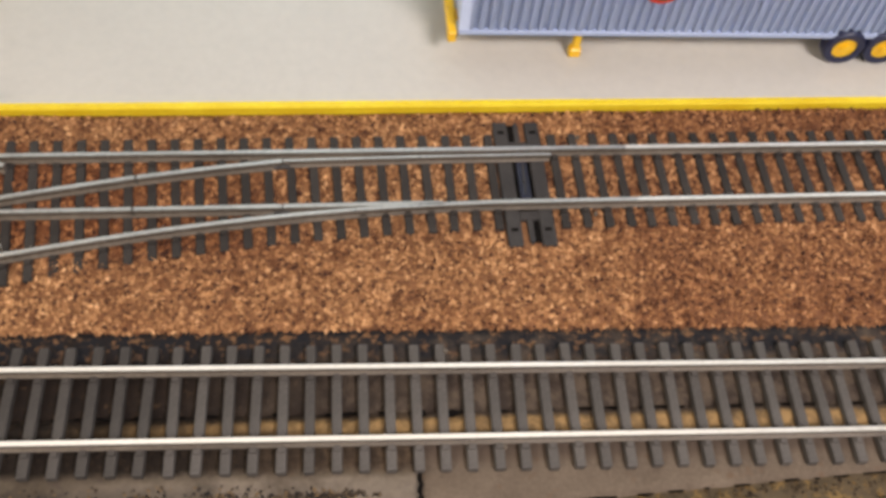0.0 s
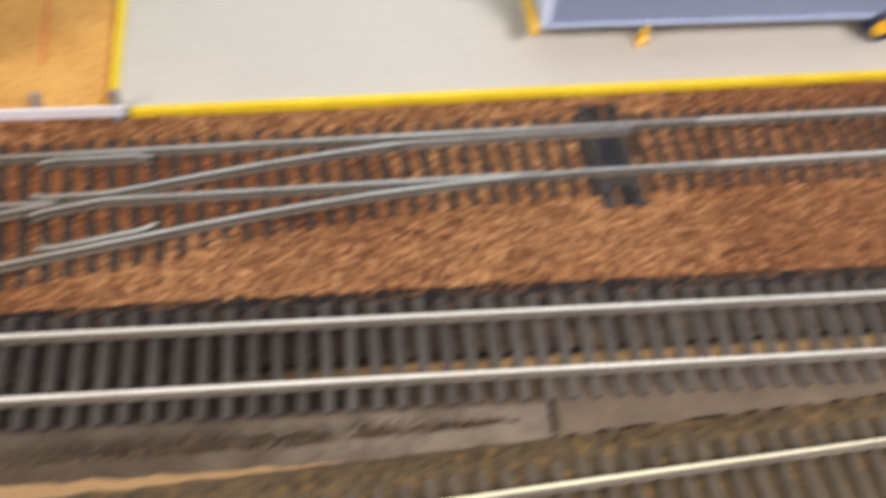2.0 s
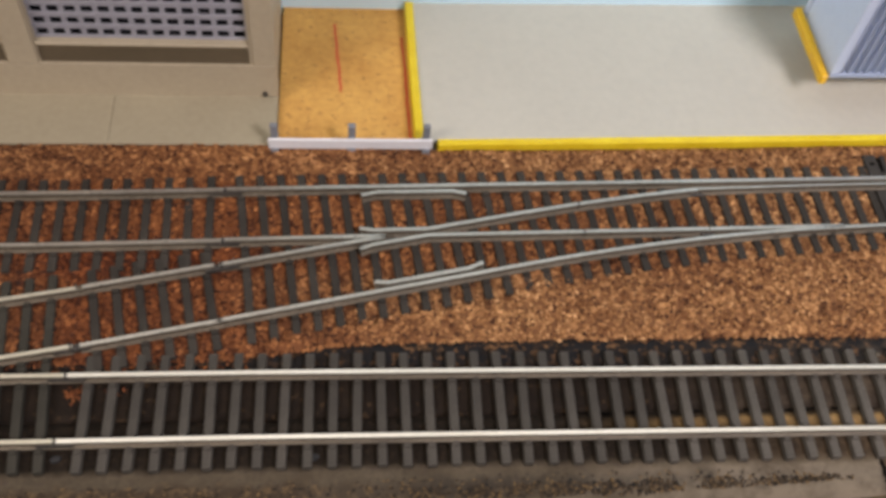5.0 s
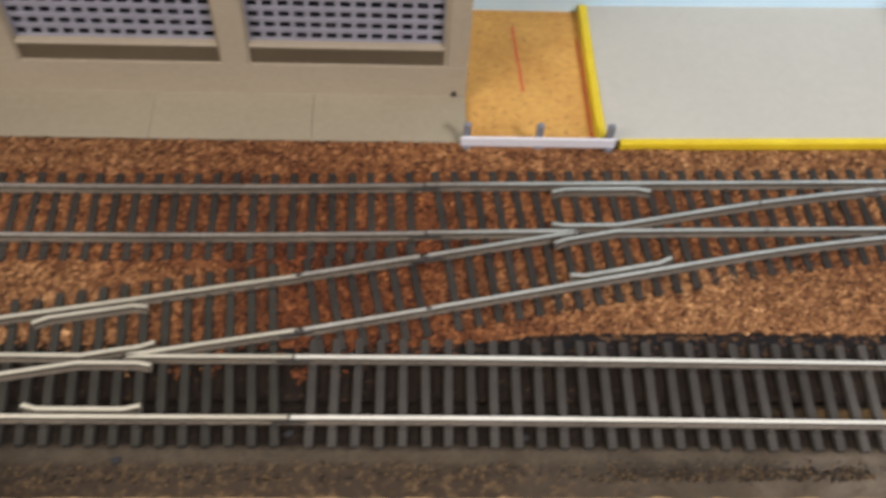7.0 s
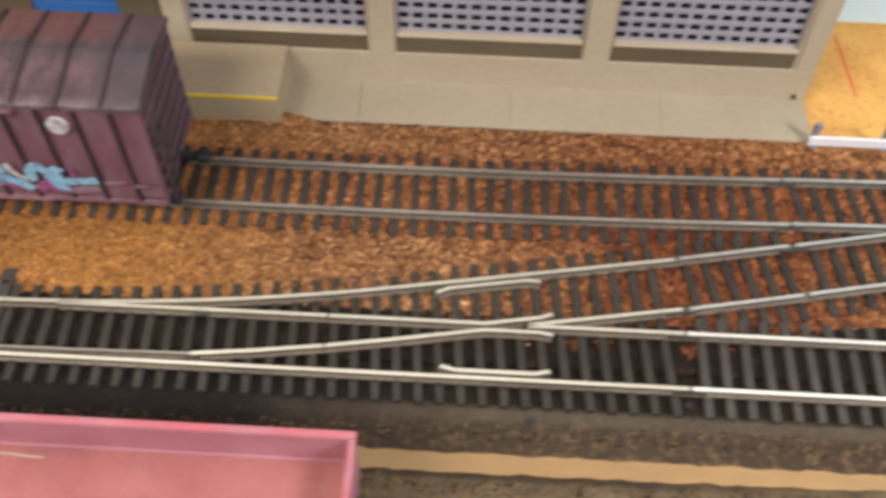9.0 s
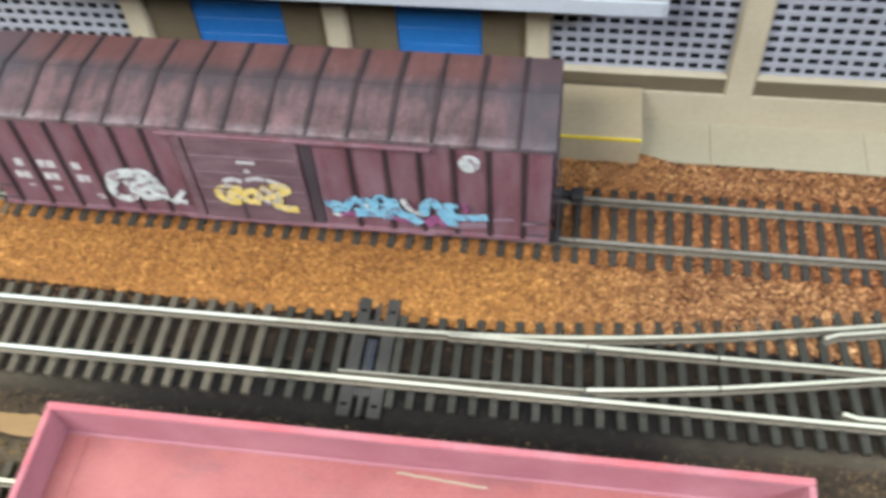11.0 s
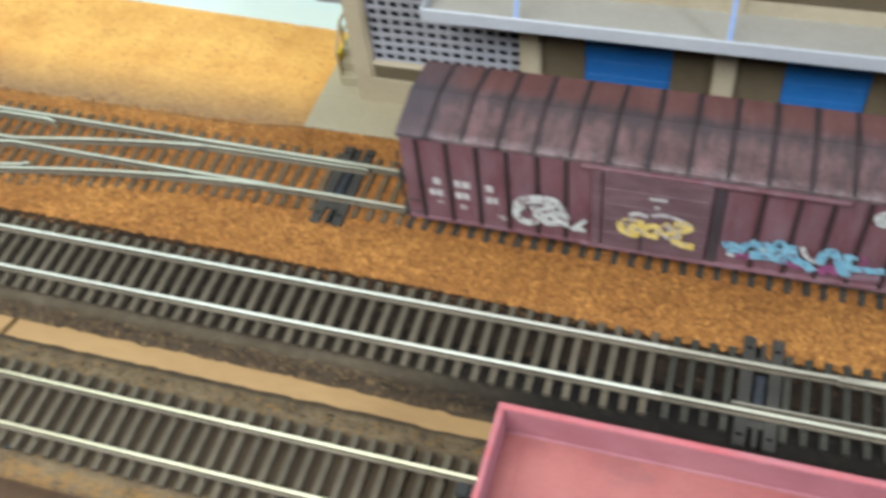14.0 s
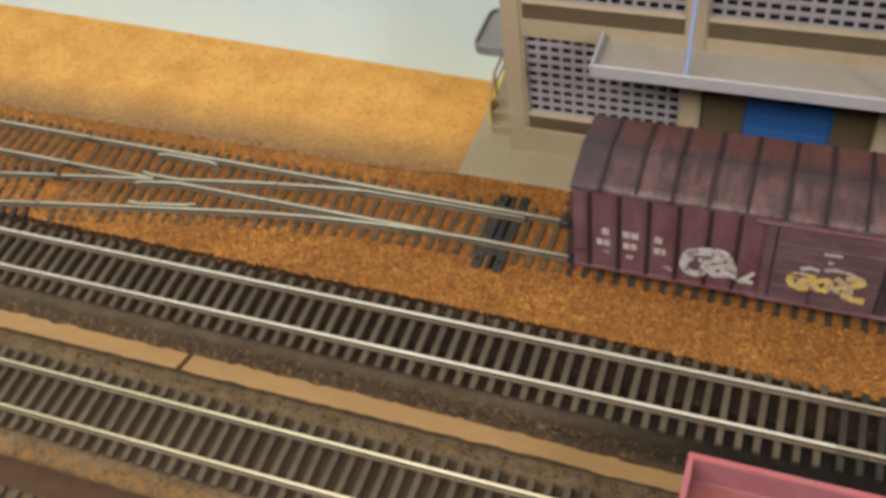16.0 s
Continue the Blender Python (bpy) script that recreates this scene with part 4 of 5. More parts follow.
def track(label, line, x0, x1, pitch, phase=0.0, seed=0, material="sleeper", head="rail_top", pale_from=9.0):
    tr = thing("track", label, "track", group="model railway tracks")
    n = max(2, int((x1 - x0) / 0.02))
    def offset(side):
        pts = []
        for i in range(n + 1):
            x = x0 + (x1 - x0) * i / n
            a = math.atan((line(x + 0.002) - line(x - 0.002)) / 0.004)
            pts.append((x - side * HALF * math.sin(a), line(x) + side * HALF * math.cos(a)))
        return pts
    rail("rail", offset(1), tr, head=head)
    rail("rail", offset(-1), tr, head=head)
    base_mesh, pale_mesh = (sleeper_mesh(-0.0155, 0.0155, material=M[key]) for key in (material, "sleeper_pale"))
    rng = random.Random(seed)
    x = x0 + 0.0025 + phase
    while x < x1 - 0.0015:
        a = math.degrees(math.atan((line(x + 0.002) - line(x - 0.002)) / 0.004))
        lay(pale_mesh if x > pale_from + 0.03 * math.sin(x * 911) else base_mesh, tr, pose(x, line(x) + rng.uniform(-0.0002, 0.0002), rng.uniform(-0.0001, 0), 0, 0, a + rng.uniform(-0.8, 0.8)))
        x += pitch
    return tr


RADIUS, CURVE_END, FROG_SLOPE, START, END = 0.66, 0.119, 0.18, -0.029, 0.2012


def diverge(u):
    return 0.0 if u < 0 else u * u / (2 * RADIUS) if u < CURVE_END else CURVE_END**2 / (2 * RADIUS) + FROG_SLOPE * (u - CURVE_END)


def turnout(label, head="rail_top", blade="blade", wood="sleeper"):
    """A right-hand turnout, throwbar at the origin, straight along +x, branching to +y."""
    to = thing("turnout", label, "turnout", group="model railway turnouts")
    us = [START + (END - START) * i / 30 for i in range(31)]
    rail("stock_rail", [(START, -HALF), (END, -HALF)], to, head=head)
    rail("stock_rail", [(u, HALF + diverge(u)) for u in us], to, head=head)
    # moving blades, straight blade closed, curved blade open
    rail("point_blade", [(0.0225, HALF - 0.0001), (0.063, HALF)], to, "slim moving point blade", head=head)
    rail("point_blade", [(-0.0078, -HALF + 0.0021), (0.03, -HALF + 0.0024), (0.063, -HALF + diverge(0.063))], to, "slim moving point blade standing open", head=blade, slim=0.6)
    gap = 0.0021
    def leg(u):
        return -HALF + diverge(u)
    rail("wing_rail", [(0.0634, HALF), (0.1, HALF), (0.1448, HALF), (0.1475, leg(0.1475) + gap), (0.160, leg(0.160) + gap), (0.1635, leg(0.1635) + gap + 0.0007)], to, head=head)
    rail("wing_rail", [(u, leg(u)) for u in (0.0634, 0.08, 0.10, 0.119, 0.135, 0.1440)] + [(0.1472, HALF - gap), (0.160, HALF - gap), (0.1635, HALF - gap - 0.0007)], to, head=head)
    rail("frog_rail", [(0.1565, HALF - 0.0001), (END, HALF)], to, head=head)
    rail("frog_rail", [(0.1565, leg(0.1565) + 0.0001), (END, leg(END))], to, head=head)
    rail("guard_rail", [(0.1325, -HALF + gap + 0.0010), (0.1365, -HALF + gap), (0.1585, -HALF + gap), (0.1625, -HALF + gap + 0.0010)], to, "pale metal check rail with flared ends", head=head)
    rail("guard_rail", [(u, HALF + diverge(u) - gap - o) for u, o in ((0.1300, 0.0010), (0.1340, 0.0), (0.145, 0.0), (0.1560, 0.0), (0.1600, 0.0010))], to, "pale metal check rail with flared ends", head=head)
    # headblock sleepers tied by plates, a pit with the spring housing, and the throwbar with its eyelets
    for u in (-0.0044, 0.0044):
        hb = part("headblock", box(bmesh.new(), u - 0.00195, u + 0.00195, -0.0197, 0.0209, -0.0004, TOP + 0.0001, 0.00025), M["headblock"], to)
        for y in (-0.0160, 0.0160):
            part("slot", box(bmesh.new(), u - 0.0009, u + 0.0009, y - 0.0005, y + 0.0005, TOP - 0.0002, TOP + 0.00016), M["crack"], hb)
        part("boss", cyl(bmesh.new(), (u + 0.0002, 0.0055, TOP + 0.0002), 0.0006, 0.0004, "z", 10), M["headblock"], hb)
    for y0, y1 in ((-0.0128, -0.0101), (0.0101, 0.0128)):
        part("tie_plate", box(bmesh.new(), -0.00246, 0.00246, y0, y1, 0.0004, TOP + 0.00005, 0.0002), M["headblock"], to)
    # black blocks fill pit and slots, the hollow's shade in their colour
    part("throwbar_pit", box(bmesh.new(), -0.00244, 0.00244, -0.0100, 0.0100, -0.0005, 0.0014), M["crack"], to)
    part("throwbar_slot", box(bmesh.new(), -0.00244, -0.0002, 0.0129, 0.0195, -0.0005, 0.0014), M["crack"], to)
    part("throwbar_slot", box(bmesh.new(), -0.0002, 0.00244, -0.0190, -0.0129, -0.0005, 0.0014), M["crack"], to)
    for y, way in ((0.0190, 1), (-0.0186, -1)):
        bm = bmesh.new()
        pts = [(0.0007 * math.cos(a), y + 0.0011 * math.sin(a) * way) for a in (0.0, 0.8, 1.57, 2.34, 3.1416)] + [(-0.0007, way * 0.0128), (0.0007, way * 0.0128)]
        lo, hi = [bm.verts.new((px, py, 0.0006)) for px, py in pts], [bm.verts.new((px, py, TOP - 0.0002)) for px, py in pts]
        bm.faces.new(lo), bm.faces.new(hi)
        for i in range(len(pts)):
            bm.faces.new((lo[i], lo[(i + 1) % len(pts)], hi[(i + 1) % len(pts)], hi[i]))
        bmesh.ops.recalc_face_normals(bm, faces=bm.faces)
        bar = part("throwbar", bm, M["headblock"], to, "dark plastic throwbar end with an eyelet")
        part("eyelet", cyl(bmesh.new(), (0, y, TOP - 0.0002), 0.00045, 0.0003, "z", 10), M["black"], bar)
    sh = part("throwbar_spring", box(bmesh.new(), -0.0015, 0.0015, -0.0062, 0.0062, 0.0010, 0.0021, 0.0004, 2), M["spring_housing"], to, "glossy blue-black spring housing")
    part("pin", cyl(bmesh.new(), (0, 0.0008, 0.0023), 0.00045, 0.0010, "z", 10), M["joiner"], sh)
    part("spring", tube(bmesh.new(), (-0.0004, -0.0052, 0.0022), (0.0002, 0.0046, 0.0022), 0.00028, 6), M["joiner"], sh)
    u = START + 0.002
    while u < END - 0.001:
        if abs(u) > 0.0075:
            d = diverge(u)
            clips = [-HALF, HALF + d] if d > 0.004 else [-HALF, HALF]
            if d > 0.022:
                clips = [-HALF, HALF, -HALF + d, HALF + d]
            turn = -math.degrees(math.atan(FROG_SLOPE if u > CURVE_END else u / RADIUS)) * 0.5 if u > 0.02 else 0
            me = sleeper_mesh(-0.0155, 0.0155 + d, clips=clips, material=M[wood])
            lay(me, to, pose(u + 0.5 * math.radians(-turn) * 0.012, 0, 0, 0, 0, -turn))
        u += 0.00585
    for y in (HALF, leg(0.0634)):
        part("hinge", box(bmesh.new(), 0.0615, 0.0655, y - 0.0012, y + 0.0012, TOP, TOP + 0.0011, 0.0002), M["joiner"], to)
    for u in (0.1,):
        for y in (HALF, leg(u)):
            part("rail_joint", box(bmesh.new(), u - 0.0003, u + 0.0003, y - 0.0006, y + 0.0006, TOP + 0.0005, TOP + 0.00256), M["joiner"], to, "dark insulated rail gap")
    for y in (-HALF, HALF, leg(END)):
        joiner(to, END - 0.0005, y, math.degrees(FROG_SLOPE) if y > 0.012 else 0)
    return to


T2X, T1X, T3X = -0.1995, 0.2370, -0.3590
turnout_main = turnout("black-sleepered turnout on the main track, points set straight", "rail_turnout", "blade", "sleeper_olive")
turnout_main.matrix_basis = pose(T2X, 0, 0)
turn1 = 180 + math.degrees(math.atan(0.0245))
turn3 = 180 - math.degrees(math.atan(0.0115))
other = turnout("black-sleepered turnout in brown ballast, points set straight", "rail_dull", "rail_dull", "sleeper_dark")
other.matrix_basis = pose(T1X, line_b(T1X), 0, 0, 0, turn1)
third = turnout("turnout with dusty sleepers near the cork ground", "rail_turnout", "rail_turnout", "sleeper_dusty")
third.matrix_basis = pose(T3X, line_b(T3X), 0, 0, 0, turn3)

track("main track with grey-brown sleepers and bright rails", line_a, T2X + END, 0.62, 0.00604, 0.002, 1, pale_from=0.155)
track("main track with grey-brown sleepers and bright rails", line_a, -0.98, T2X + START, 0.0060, 0.0, 2, "sleeper_brown")
track("siding track with sleepers sunk in brown ballast", line_b, T3X - START, T1X - END, 0.0058, 0.0, 3, "sleeper_dark", head="rail_dull")
# bright railhead metal here stands in for the highlight on these rails
track("siding track with sleepers sunk in brown ballast", line_b, T1X - START, 0.62, 0.0058, 0.001, 4, "sleeper_dark")
track("siding track beside bare cork ground", line_b, -0.98, T3X - END, 0.0058, 0.0, 5, "sleeper_dusty", head="rail_turnout")
track("front track with yellow-grey rails and dusty sleepers", line_c, -0.98, 0.44, 0.0060, 0.0, 6, "sleeper_brown", head="rail_cream")
track("outermost track, only its edge in view", line_d, -0.98, 0.62, 0.0060, 0.0, 7, "sleeper_brown")


def branch(px, py, turn, u, v):
    m = pose(px, py, 0, 0, 0, turn)
    q = m @ Vector((u, v, 0))
    return q.x, q.y


def connector(a, b, label, seed):
    """A straight link between two branch ends, at a skew."""
    def line(x):
        return a[1] + (b[1] - a[1]) * (x - a[0]) / (b[0] - a[0])
    return track(label, line, a[0], b[0], 0.0058, 0.001, seed, "sleeper_dark", head="rail_dull")


end_main = branch(T2X, 0, 0, END, diverge(END))
end_siding = branch(T1X, line_b(T1X), turn1, END, diverge(END))
connector(end_main, end_siding, "short crossover track between two turnouts", 8)
end_third = branch(T3X, line_b(T3X), turn3, END, diverge(END))
connector((end_third[0] - 0.045, end_third[1] - 0.045 * 0.17), end_third, "branch track running on from the turnout", 9)


def track_nails():
    """Small steel track nails driven through a few sleepers."""
    for x, y in ((0.2535, 0.0774), (0.2549, 0.0518), (0.2885, 0.0528), (0.2130, 0.0124), (0.2249, -0.0118)):
        nail = tagged(new("track_nail"), "small grey steel nail through a sleeper", "nail", group="track nails")
        nail.matrix_basis = pose(x, y, TOP)
        part("head", cyl(bmesh.new(), (0, 0, 0.0002), 0.00062, 0.0005, "z", 10, 0.00045), M["rail_side"], nail)
        part("shank", cyl(bmesh.new(), (0, 0, -0.0006), 0.0003, 0.0012, "z", 8), M["rail_side"], nail)


track_nails()


def wire_holes():
    """Small black discs beside the sleepers, coloured for the shade down feeder holes."""
    for x, y, r in ((-0.0420, -0.0188, 0.0011), (0.0620, -0.0125, 0.0010), (0.0010, -0.0115, 0.0010), (-0.2330, -0.0142, 0.0010), (-0.4280, -0.0732, 0.0011)):
        bm = bmesh.new()
        cyl(bm, (0, 0, 0), r, 0.0008, "z", 12, r * 0.8)
        for v in bm.verts:
            v.co.x *= 1.5
        ob = part("feeder_hole", bm, M["black"])
        ob.matrix_basis = pose(x, y, 0.0001, 0, 0, 20)
        tagged(ob, "small black disc for a feeder hole in the roadbed", "hole", kind="structure")


wire_holes()


# ---- building ----
def assembly(name, label, parent, at=(0, 0, 0)):
    """A part made of pieces of its own: an Empty under its thing."""
    ob = new(name)
    ob.empty_display_size = 0.005
    ob.parent = parent
    ob.location = at
    return tagged(ob, label)


WALL_Y = 0.105


def pavement():
    pv = tagged(new("pavement"), "beige styrene paving slabs in front of the building", "pavement", kind="structure")
    edges = [-0.3865, -0.3015, -0.2510, -0.2005, -0.1500, -0.0995, -0.0490, 0.0010, 0.0495]
    for a, b in zip(edges, edges[1:]):
        block("paving_slab", a + 0.00005, b - 0.00005, 0.0852, WALL_Y + 0.0005, -0.003, 0.002, M["concrete"], pv, 0.00012)
    block("paving_slab", -0.3865, -0.3685, WALL_Y + 0.0008, 0.1445, -0.003, 0.0019, M["concrete"], pv, 0.00025)


pavement()


def glazed(parent, x0, x1, z0, z1, cols, rows):
    """A recessed industrial window: glazing bars, dark panes, a proud sill, a panel darkened for its shade."""
    w = assembly("window", "industrial window with pale glazing bars and dark panes", parent)
    y = WALL_Y + 0.0024
    zs = z0 + 0.0083
    bm = bmesh.new()
    dx, dz = (x1 - x0) / cols, (z1 - zs) / rows
    bw, bh = dx * 0.30, dz * 0.38
    for i in range(cols + 1):
        x = x0 + dx * i
        box(bm, max(x0, x - bw / 2), min(x1, x + bw / 2), y - 0.0004, y + 0.0003, zs, z1)
    for j in range(rows + 1):
        z = zs + dz * j
        box(bm, x0, x1, y - 0.0007, y, max(zs, z - bh / 2), min(z1, z + bh / 2))
    part("window_frame", bm, M["grid"], w)
    block("window_sill", x0, x1, WALL_Y - 0.0006, y + 0.0004, z0 + 0.0070, zs, M["wall_paint"], w, 0.0003)
    block("lower_panel", x0, x1, WALL_Y + 0.0004, WALL_Y + 0.0016, z0, z0 + 0.0070, M["taupe"], w)
    pane = bpy.data.meshes.new("pane")
    bm = box(bmesh.new(), -dx / 2, dx / 2, 0, 0.0004, -dz / 2, dz / 2)
    bm.to_mesh(pane)
    bm.free()
    pane.materials.append(M["pane"])
    for i in range(cols):
        for j in range(rows):
            ob = new("pane", pane)
            ob.parent = w
            ob.location = (x0 + dx * (i + 0.5), y + 0.0009, zs + dz * (j + 0.5))
    return w


def factory():
    b = thing("factory_building", "cream model factory with gridded windows and blue doors", "building")
    y0, y1, depth = WALL_Y, WALL_Y + 0.004, 0.1440
    bays = [(-0.3600, -0.3000, "w"), (-0.2920, -0.2300, "d"), (-0.2220, -0.1630, "d"), (-0.1550, -0.0970, "w"), (-0.0875, -0.0270, "w"), (-0.0175, 0.0420, "w")]
    left, right, low, mid0, mid1, up, top = -0.3680, 0.0492, 0.0146, 0.0610, 0.0690, 0.1150, 0.128
    bm = bmesh.new()
    box(bm, left, right, y0, y1, mid0, mid1)
    box(bm, left, right, y0, y1, up, top)
    box(bm, left - 0.0004, right + 0.0004, y0 - 0.0008, y1, 0.002, low)
    xs = [left] + [v for a, c, _ in bays for v in (a, c)] + [right]
    for a, c in zip(xs[::2], xs[1::2]):
        box(bm, a, c, y0, y1, low, mid0)
        box(bm, a, c, y0, y1, mid1, up)
        if c != right and a != left:
            box(bm, a + 0.0006, c - 0.0006, y0 - 0.0007, y0, low, top, 0.0002)
    part("front_wall", bm, M["wall_paint"], b)
    block("corner_pilaster", right - 0.0062, right + 0.0004, y0 - 0.0006, y0, low, top, M["wall_paint"], b, 0.0002)
    block("corner_pilaster", left - 0.0004, left + 0.0068, y0 - 0.0006, y0, low, top, M["wall_paint"], b, 0.0002)
    block("side_wall", left, left + 0.004, y1, depth, 0.002, top, M["wall_paint"], b)
    block("side_wall", right - 0.004, right, y1, depth, 0.002, top, M["wall_paint"], b)
    block("back_wall", left + 0.004, right - 0.004, depth - 0.004, depth, 0.002, top, M["taupe"], b)
    block("roof", left - 0.001, right + 0.001, y0 - 0.001, depth, top, top + 0.004, M["concrete"], b, 0.0004)
    bm = cyl(bmesh.new(), (right - 0.0035, y0 - 0.0012, 0.0035), 0.0007, 0.0012, "y", 8)
    part("drain_outlet", bm, M["black"], b)
    for a, c, kind in bays:
        if kind == "w":
            glazed(b, a, c, low, mid0, 13, 9)
        else:
            d = assembly("loading_door", "blue loading door between grey-brown panels", b)
            block("panel", a, a + 0.016, y0 + 0.0018, y0 + 0.0030, low, mid0, M["taupe"], d, 0, "grey-brown side panel")
            block("panel", c - 0.0145, c, y0 + 0.0018, y0 + 0.0030, low, mid0, M["taupe"], d, 0, "grey-brown side panel")
            bm = bmesh.new()
            n = 7
            for k in range(n):
                za, zb = low + (mid0 - low) * k / n, low + (mid0 - low) * (k + 1) / n
                box(bm, a + 0.016, c - 0.0145, y0 + 0.0026, y0 + 0.0038, za + 0.00006, zb - 0.00006, 0.00008)
            part("leaf", bm, M["blue_door"], d, "blue painted sectional door leaf")
        glazed(b, a, c, mid1, up, 13, 9)
    # canopy over the doors, a shallow tray hung on rods
    cn = assembly("canopy", "light grey canopy tray over the loading doors", b)
    x0, x1, f = -0.3285, -0.1225, 0.0862
    block("tray", x0, x1, f, y0, 0.0622, 0.0636, M["canopy"], cn)
    block("front_lip", x0, x1, f - 0.0012, f, 0.0618, 0.0672, M["canopy_edge"], cn, 0.0003)
    block("side_lip", x0 - 0.0012, x0, f - 0.0012, y0, 0.0618, 0.0672, M["canopy_edge"], cn, 0.0003)
    block("side_lip", x1, x1 + 0.0012, f - 0.0012, y0, 0.0618, 0.0672, M["canopy_edge"], cn, 0.0003)
    for x in (-0.2960, -0.2260, -0.1590):
        part("tie_rod", tube(bmesh.new(), (x, f + 0.0006, 0.0655), (x, y0 + 0.0001, 0.1080), 0.0008), M["rod"], cn, "pale blue tie rod")
        part("rod_bracket", box(bmesh.new(), x - 0.0012, x + 0.0012, f - 0.0010, f + 0.0022, 0.0636, 0.0664, 0.0003), M["canopy_edge"], cn)
    # side entrance on the short wall, under a small canopy with rounded corners
    sc = assembly("side_canopy", "small grey canopy with a raised rim on the short wall", b)
    outline = [(left, 0.1070), (left - 0.0098, 0.1070)] + [(left - 0.0098 - 0.0034 * math.sin(a), 0.1104 - 0.0034 * math.cos(a)) for a in (0.4, 0.8, 1.2)] + [(left - 0.0132, 0.1104), (left - 0.0132, 0.1276)] + [(left - 0.0098 - 0.0034 * math.cos(a), 0.1276 + 0.0034 * math.sin(a)) for a in (0.4, 0.8, 1.2)] + [(left - 0.0098, 0.1310), (left, 0.1310)]
    bm = bmesh.new()
    lo, hi = [bm.verts.new((x, y, 0.0490)) for x, y in outline], [bm.verts.new((x, y, 0.0512)) for x, y in outline]
    bm.faces.new(lo), bm.faces.new(hi)
    for i in range(len(outline)):
        j = (i + 1) % len(outline)
        bm.faces.new((lo[i], lo[j], hi[j], hi[i]))
    bmesh.ops.recalc_face_normals(bm, faces=bm.faces)
    part("tray", bm, M["side_canopy"], sc)
    part("rim", sweep(bmesh.new(), [(x, y, 0.0488) for x, y in outline], [(-0.0001, 0), (0.0009, 0), (0.0009, 0.0040), (-0.0001, 0.0040)]), M["post"], sc)

factory()


def loading_dock():
    d = thing("loading_dock", "beige loading dock with a yellow edge line", "loading dock")
    block("deck", -0.3020, -0.1235, 0.0805, WALL_Y - 0.0008, 0.002, 0.0165, M["dock"], d, 0.0003)
    block("edge_line", -0.3020, -0.1235, 0.0800, 0.0804, 0.0156, 0.0166, M["yellow"], d, 0, "yellow edge line")
    bm = bmesh.new()
    box(bm, -0.3020, -0.1235, 0.0806, 0.0809, 0.0010, 0.0021)
    part("footing", bm, M["concrete"], d)
    s = thing("side_steps", "beige steps with cream handrail and yellow edge board", "steps")
    for i, (a, z) in enumerate(((0.1120, 0.0065), (0.1160, 0.0110), (0.1200, 0.0155))):
        block("step", -0.3800, -0.3692, a, 0.1360 if i == 2 else a + 0.004, 0.0019, z, M["concrete"], s, 0.0002)
    block("stringer", -0.3812, -0.3801, 0.1150, 0.1390, 0.0019, 0.0150, M["yellow"], s, 0.0002, "yellow painted edge board")
    for y, z in ((0.1125, 0.0065), (0.1210, 0.0155), (0.1350, 0.0155)):
        part("rail_post", tube(bmesh.new(), (-0.3792, y, z), (-0.3792, y, z + 0.0125), 0.0006), M["dock"], s, "thin cream rail post")
    for y0, z0, y1, z1, r in ((0.1125, 0.0190, 0.1210, 0.0280, 0.0006), (0.1210, 0.0280, 0.1350, 0.0280, 0.0006), (0.1210, 0.0220, 0.1350, 0.0220, 0.0005)):
        part("handrail", tube(bmesh.new(), (-0.3792, y0, z0), (-0.3792, y1, z1), r), M["dock"], s, "thin cream handrail")

loading_dock()


def fence():
    f = thing("fence", "low white rail fence on three grey posts", "fence")
    block("rail", 0.0474, 0.0957, 0.0834, 0.0843, 0.0020, 0.0062, M["white"], f, 0.0003, "white fence rail")
    for x in (0.0493, 0.0718, 0.0938):
        block("post", x - 0.0011, x + 0.0011, 0.0844, 0.0862, -0.003, 0.0108, M["post"], f, 0.0003, "grey post")
        block("post_foot", x - 0.0012, x + 0.0012, 0.0824, 0.0833, -0.001, 0.0030, M["post"], f, 0.0003, "grey post")


fence()


# ---- rolling stock ----
def ribbon(bm, pts, width, y, t=0.00016):
    """A flat painted stroke on a side of a car, drawn in x and z, a little uneven in width."""
    q = [Vector((x, 0, z)) for x, z in pts]
    q[0], q[-1] = q[0] - (q[1] - q[0]).normalized() * width * 0.3, q[-1] + (q[-1] - q[-2]).normalized() * width * 0.3
    rows, y2 = [], y - t * (0.6 + 0.07 * (len(bm.verts) % 7))
    for i, p in enumerate(q):
        d = (q[min(i + 1, len(q) - 1)] - q[max(i - 1, 0)]).normalized()
        w = width * (0.5 + 0.10 * noise.noise((p.x * 900, p.z * 900, 1)))
        s = Vector((-d.z, 0, d.x)) * w
        rows.append([bm.verts.new(v) for v in ((p.x - s.x, y2, p.z - s.z), (p.x + s.x, y2, p.z + s.z), (p.x + s.x, y, p.z + s.z), (p.x - s.x, y, p.z - s.z))])
    for r0, r1 in zip(rows, rows[1:]):
        for j in range(4):
            bm.faces.new((r0[j], r1[j], r1[(j + 1) % 4], r0[(j + 1) % 4]))
    bm.faces.new(rows[0]), bm.faces.new(rows[-1][::-1])
    return bm


def arc(cx, cz, rx, rz, a0, a1, n=12):
    return [(cx + rx * math.cos(radians(a0 + (a1 - a0) * i / n)), cz + rz * math.sin(radians(a0 + (a1 - a0) * i / n))) for i in range(n + 1)]


